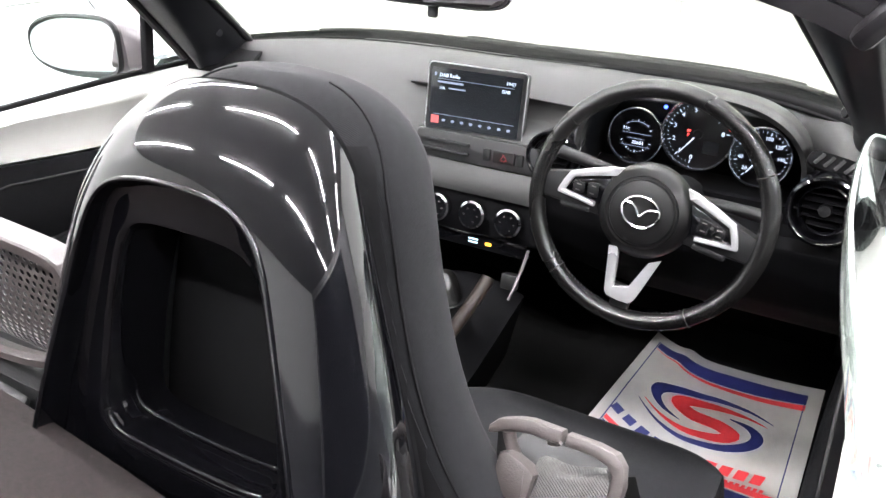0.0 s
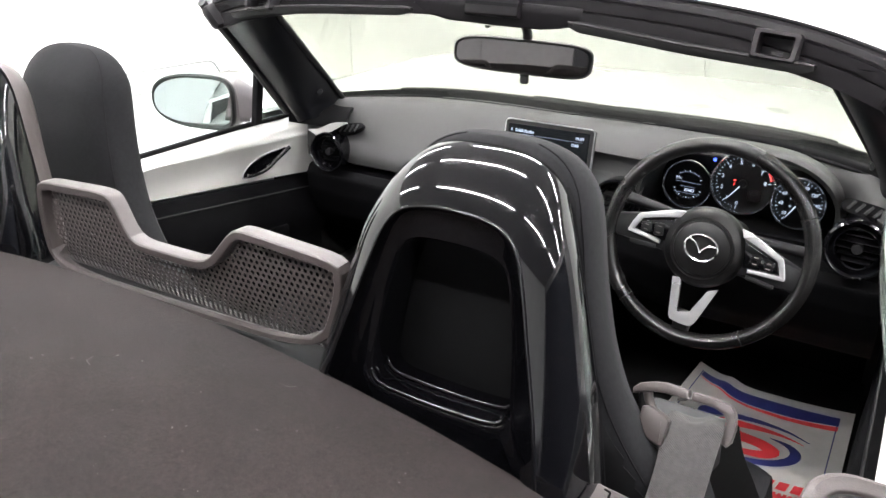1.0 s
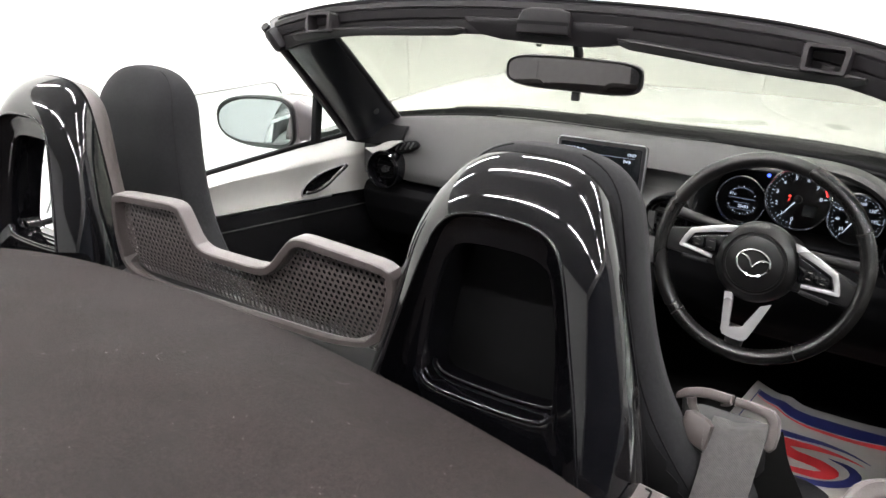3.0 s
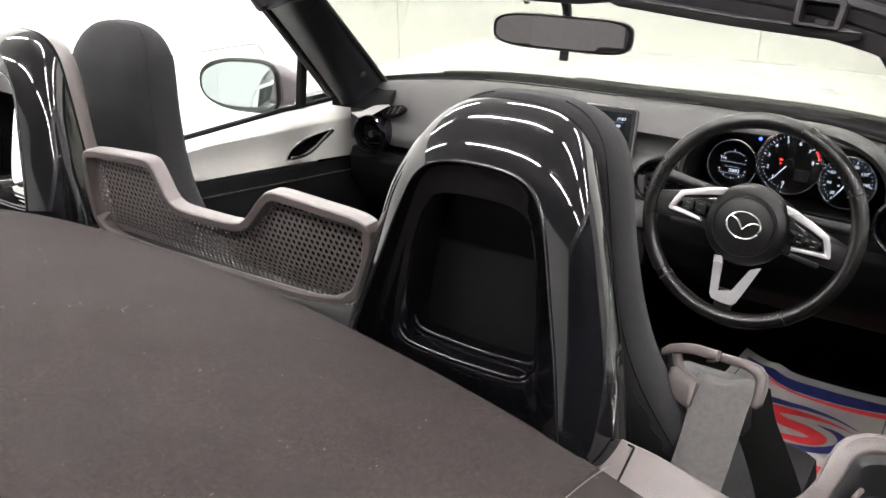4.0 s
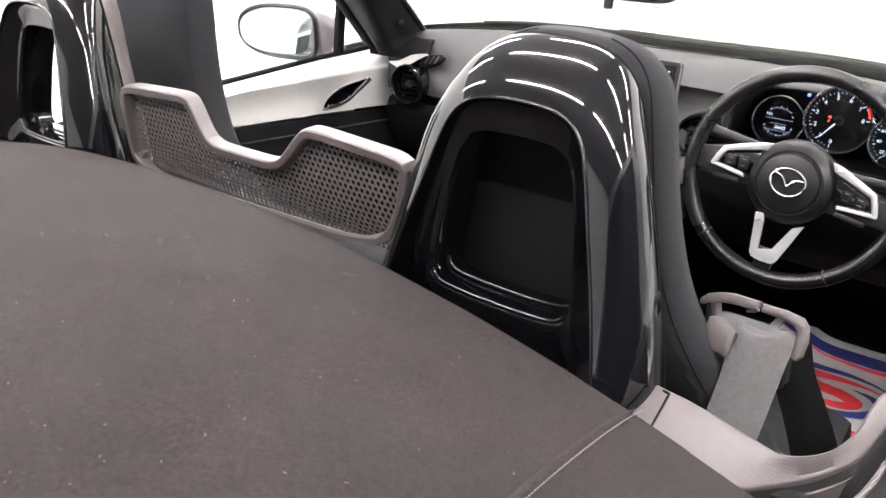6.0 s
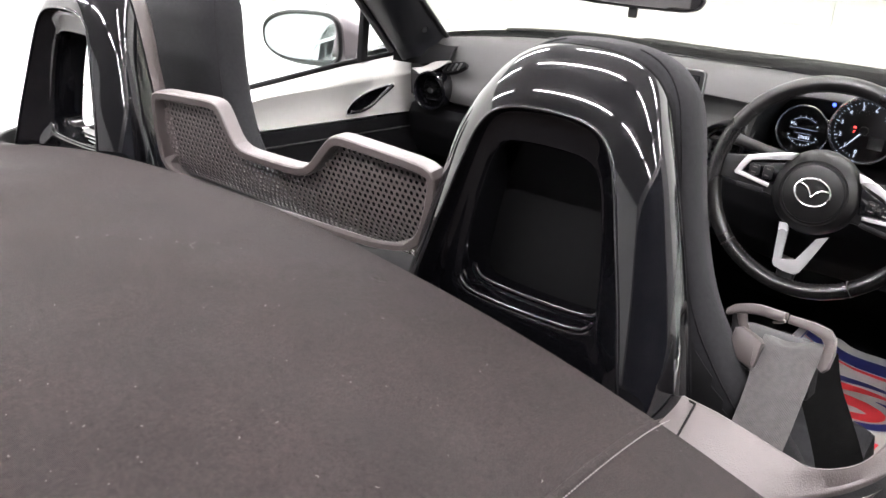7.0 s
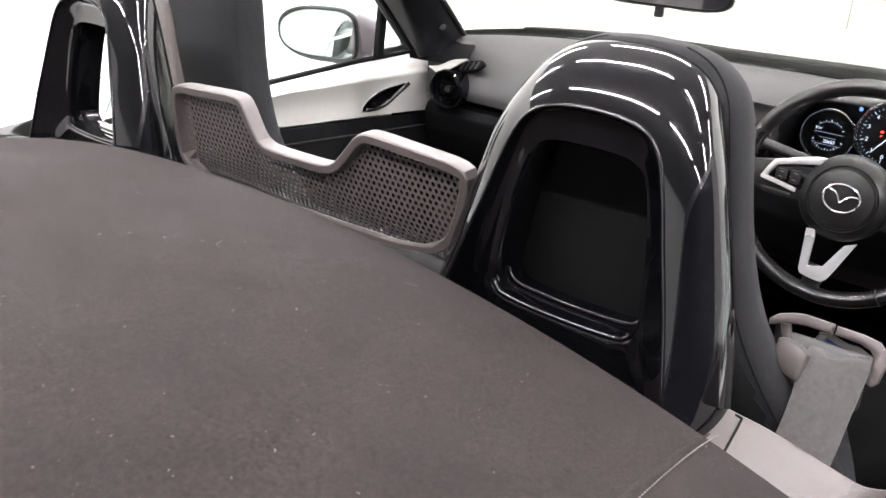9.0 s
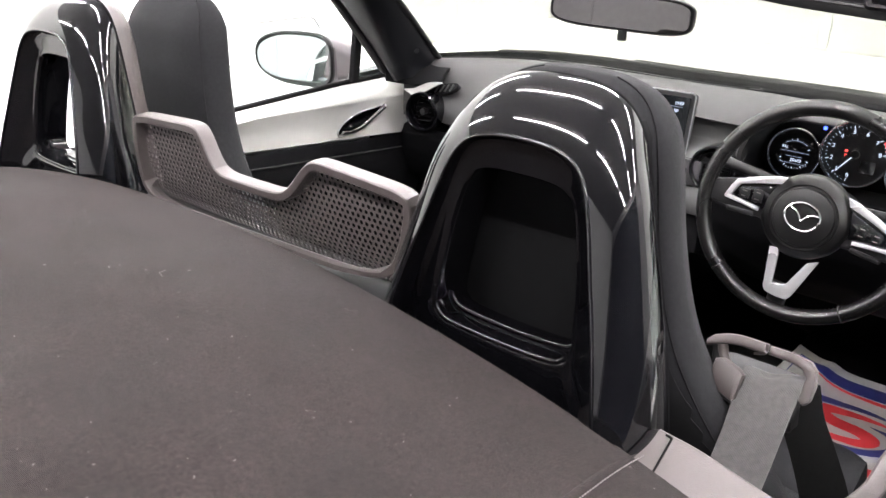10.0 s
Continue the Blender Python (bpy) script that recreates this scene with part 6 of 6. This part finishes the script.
    vee = [(-0.0327, -0.066), (-0.0205, -0.130), (-0.0155, -0.1365), (0.0008, -0.1385), (0.0180, -0.1375), (0.0240, -0.131), (0.0305, -0.110), (0.0440, -0.0625), (0.0280, -0.071), (0.0110, -0.1135), (-0.0095, -0.1215), (-0.0165, -0.0735), (-0.0200, -0.063)]
    sub("silver_vee", plate(vee, at(m, 0, 0, 0.0095), 0.008, 0.0013), SATIN, w, "silver V-shaped lower spoke accent", 25)
    sub("column", tube([V(0, 0, -0.02), V(0, -0.01, -0.10), V(0, -0.02, -0.22)], 0.045, 20), DASH_DARK, w, "black steering column shroud")
    # stalks
    for s, x, y in ((-1, -0.130, 0.030), (1, 0.150, 0.012)):
        pts = spline([V(s * 0.03, 0.02, -0.065), V(s * 0.09, 0.024, -0.066), V(s * 0.165, 0.028, -0.064)], 12)
        st = sub("stalk", tube(pts, 0.0085, 12, flat=0.8, scales=[0.9 + 0.05 * i for i in range(12)]), DARK_TRIM, w, "black column stalk")
        for k in range(3):
            p = pts[7 + k] + Vector(nrm) * 0.0095
            sub("stalk_mark", plate(rounded(0.006, 0.003, 0.001), facing(p, nrm), 0.0006), LINT, w)


steering_wheel()

# -- driver's side lower switch row and pedals --
ml = facing((0.555, 0.170, 0.735), (0, -0.96, 0.28))
sw = cpart("switch_row", plate(rounded(0.085, 0.026, 0.004), ml, 0.02, 0.002), DARK_TRIM, "black switch row beside the wheel")
for k in range(2):
    sub("switch", plate(rounded(0.020, 0.016, 0.002), at(ml, -0.026 + 0.026 * k, 0, 0.002), 0.004, 0.001), DASH_DARK, sw)
    sub("switch_mark", plate(rounded(0.007, 0.006, 0.001), at(ml, -0.026 + 0.026 * k, 0, 0.0024), 0.0004), LINT, sw)

# ---- paper mat in the driver's footwell ----
paper_mat = thing("paper_floor_mat", "white paper footwell mat printed with a red and blue swirl", "floor mat")
paper_mat.location = (0.487, 0.345, 0.2895)


def paper_at(a, b):
    """a across, b along the sheet, in metres; its left side is drawn up and rucked."""
    drawn = max(0.0, -a - 0.03) ** 1.6 * 0.95 * (1 + 3.3 * max(0.0, 0.15 - b)) + 0.48 * max(0.0, a) ** 2
    x = a - 0.045 * max(0.0, -a / 0.178) * (0.127 - b) / 0.377
    ruck = 0.004 * math.sin(a * 30 + b * 9 + 0.6) * max(0.0, 0.10 - a) + 0.010 * math.exp(-((a + 0.125 - 0.25 * b) / 0.018) ** 2) * max(0.0, b + 0.12) * 3
    y = b + drawn
    return Vector((x, y, 0.1 * y + ruck))


def paper():
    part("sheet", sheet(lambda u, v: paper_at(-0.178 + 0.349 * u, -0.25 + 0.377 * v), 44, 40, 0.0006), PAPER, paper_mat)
    def band(name, outer, inner, material, up=0.0012, label=""):
        rows = []
        for k in range(5):
            rows.append([paper_at(o[0] + (i[0] - o[0]) * k / 4, o[1] + (i[1] - o[1]) * k / 4) + Vector((0, 0, up)) for o, i in zip(outer, inner)])
        part(name, loft(rows, False), material, paper_mat, label)
    cx, cy = -0.015, -0.045
    def ribbon(name, keys, material, up, label):
        line = spline([Vector(k) for k in keys], 48)
        one, two = [], []
        for i, p in enumerate(line):
            q = line[min(47, i + 1)] - line[max(0, i - 1)]
            l = math.hypot(q.x, q.y) or 1
            d = (-q.y / l * p.z / 2, q.x / l * p.z / 2)
            one.append((cx + 0.86 * (p.x + d[0]), cy + 0.68 * (p.y + d[1])))
            two.append((cx + 0.86 * (p.x - d[0]), cy + 0.68 * (p.y - d[1])))
        band(name, one, two, material, up, label)
    # blue crescents round a red swirl
    half = [(0.045, 0.034, 0.002), (0.090, 0.020, 0.017), (0.112, -0.012, 0.026), (0.100, -0.050, 0.028), (0.055, -0.083, 0.025), (-0.01, -0.094, 0.019), (-0.08, -0.084, 0.010), (-0.135, -0.055, 0.002)]
    ribbon("blue_crescent", half, PRINT_BLUE, 0.0012, "printed blue crescent")
    ribbon("blue_crescent", [(-x, -y, w) for x, y, w in half], PRINT_BLUE, 0.0012, "printed blue crescent")
    ribbon("red_swirl", [(0.125, 0.038, 0.002), (0.080, 0.056, 0.010), (0.020, 0.062, 0.022), (-0.040, 0.052, 0.032), (-0.060, 0.026, 0.038), (-0.030, 0.006, 0.040), (0.0, 0.0, 0.040), (0.030, -0.006, 0.040), (0.060, -0.026, 0.038), (0.040, -0.052, 0.032), (-0.020, -0.062, 0.022), (-0.080, -0.056, 0.010), (-0.125, -0.038, 0.002)], PRINT_RED, 0.0016, "printed red swirl")
    # border
    def strip(name, pts, wd, material, label=""):
        a = [(x, y) for x, y in pts]
        b = []
        for i, (x, y) in enumerate(pts):
            (xa, ya), (xb, yb) = pts[max(0, i - 1)], pts[min(len(pts) - 1, i + 1)]
            l = math.hypot(xb - xa, yb - ya) or 1
            b.append((x - (yb - ya) / l * wd, y + (xb - xa) / l * wd))
        band(name, a, b, material, label=label)
    # bands along the far and near ends: a blue one that narrows to its ends, a red one that widens
    def tapered(name, top, low, material, label):
        band(name, [(-0.158 + 0.303 * i / 30, top(i / 30)) for i in range(31)], [(-0.158 + 0.303 * i / 30, low(i / 30)) for i in range(31)], material, label=label)
    tapered("blue_band", lambda u: 0.099 + 0.002 * math.sin(u * 3.14), lambda u: 0.080 - 0.016 * math.sin(u * 2.6), PRINT_BLUE, "printed blue band")
    tapered("red_band", lambda u: 0.0765 - 0.016 * math.sin(u * 2.6), lambda u: 0.0745 - 0.016 * math.sin(u * 2.6) - 0.014 * u, PRINT_RED, "printed red band")
    tapered("blue_band", lambda u: -0.203 + 0.010 * math.sin(u * 3.14), lambda u: -0.228, PRINT_BLUE, "printed blue band")
    tapered("red_band", lambda u: -0.186 + 0.010 * math.sin(u * 3.14), lambda u: -0.199 + 0.010 * math.sin(u * 3.14), PRINT_RED, "printed red band")
    for x in (-0.159, 0.143):
        strip("border_line", [(x, -0.235 + 0.335 * i / 30) for i in range(31)], 0.0022, PRINT_BLUE)
    # the maker's word, as slanted bars; a small swoosh parts its halves
    def bar(x, y, w, hh, material):
        lean = 0.22 * hh
        strip_pts = [(x, y), (x + w, y)]
        band("word_bar", [(x + lean, y + hh), (x + w + lean, y + hh)], strip_pts, material)
    for i in range(4):
        bar(-0.160 + 0.0265 * i, -0.163, 0.018, 0.023, PRINT_BLUE)
    for i in range(4):
        bar(0.008 + 0.0275 * i, -0.166, 0.0195, 0.024, PRINT_RED)
    for i in range(9):
        bar(0.030 + 0.0100 * i, -0.182, 0.0065, 0.008, PRINT_RED)
    band("small_swoosh", [(-0.052 + 0.006 * i, -0.142 - 0.002 * i) for i in range(9)], [(-0.052 + 0.006 * i, -0.142 - 0.002 * i - 0.005 * math.sin(i / 8 * 3.14)) for i in range(9)], PRINT_RED)


paper()
cpart("footwell_carpet", rbox(pose(0.487, 0.32, 0.252, 5.71, 0, 0), 0.36, 0.62, 0.05, 0.01), CARPET, "black carpeted footwell floor")
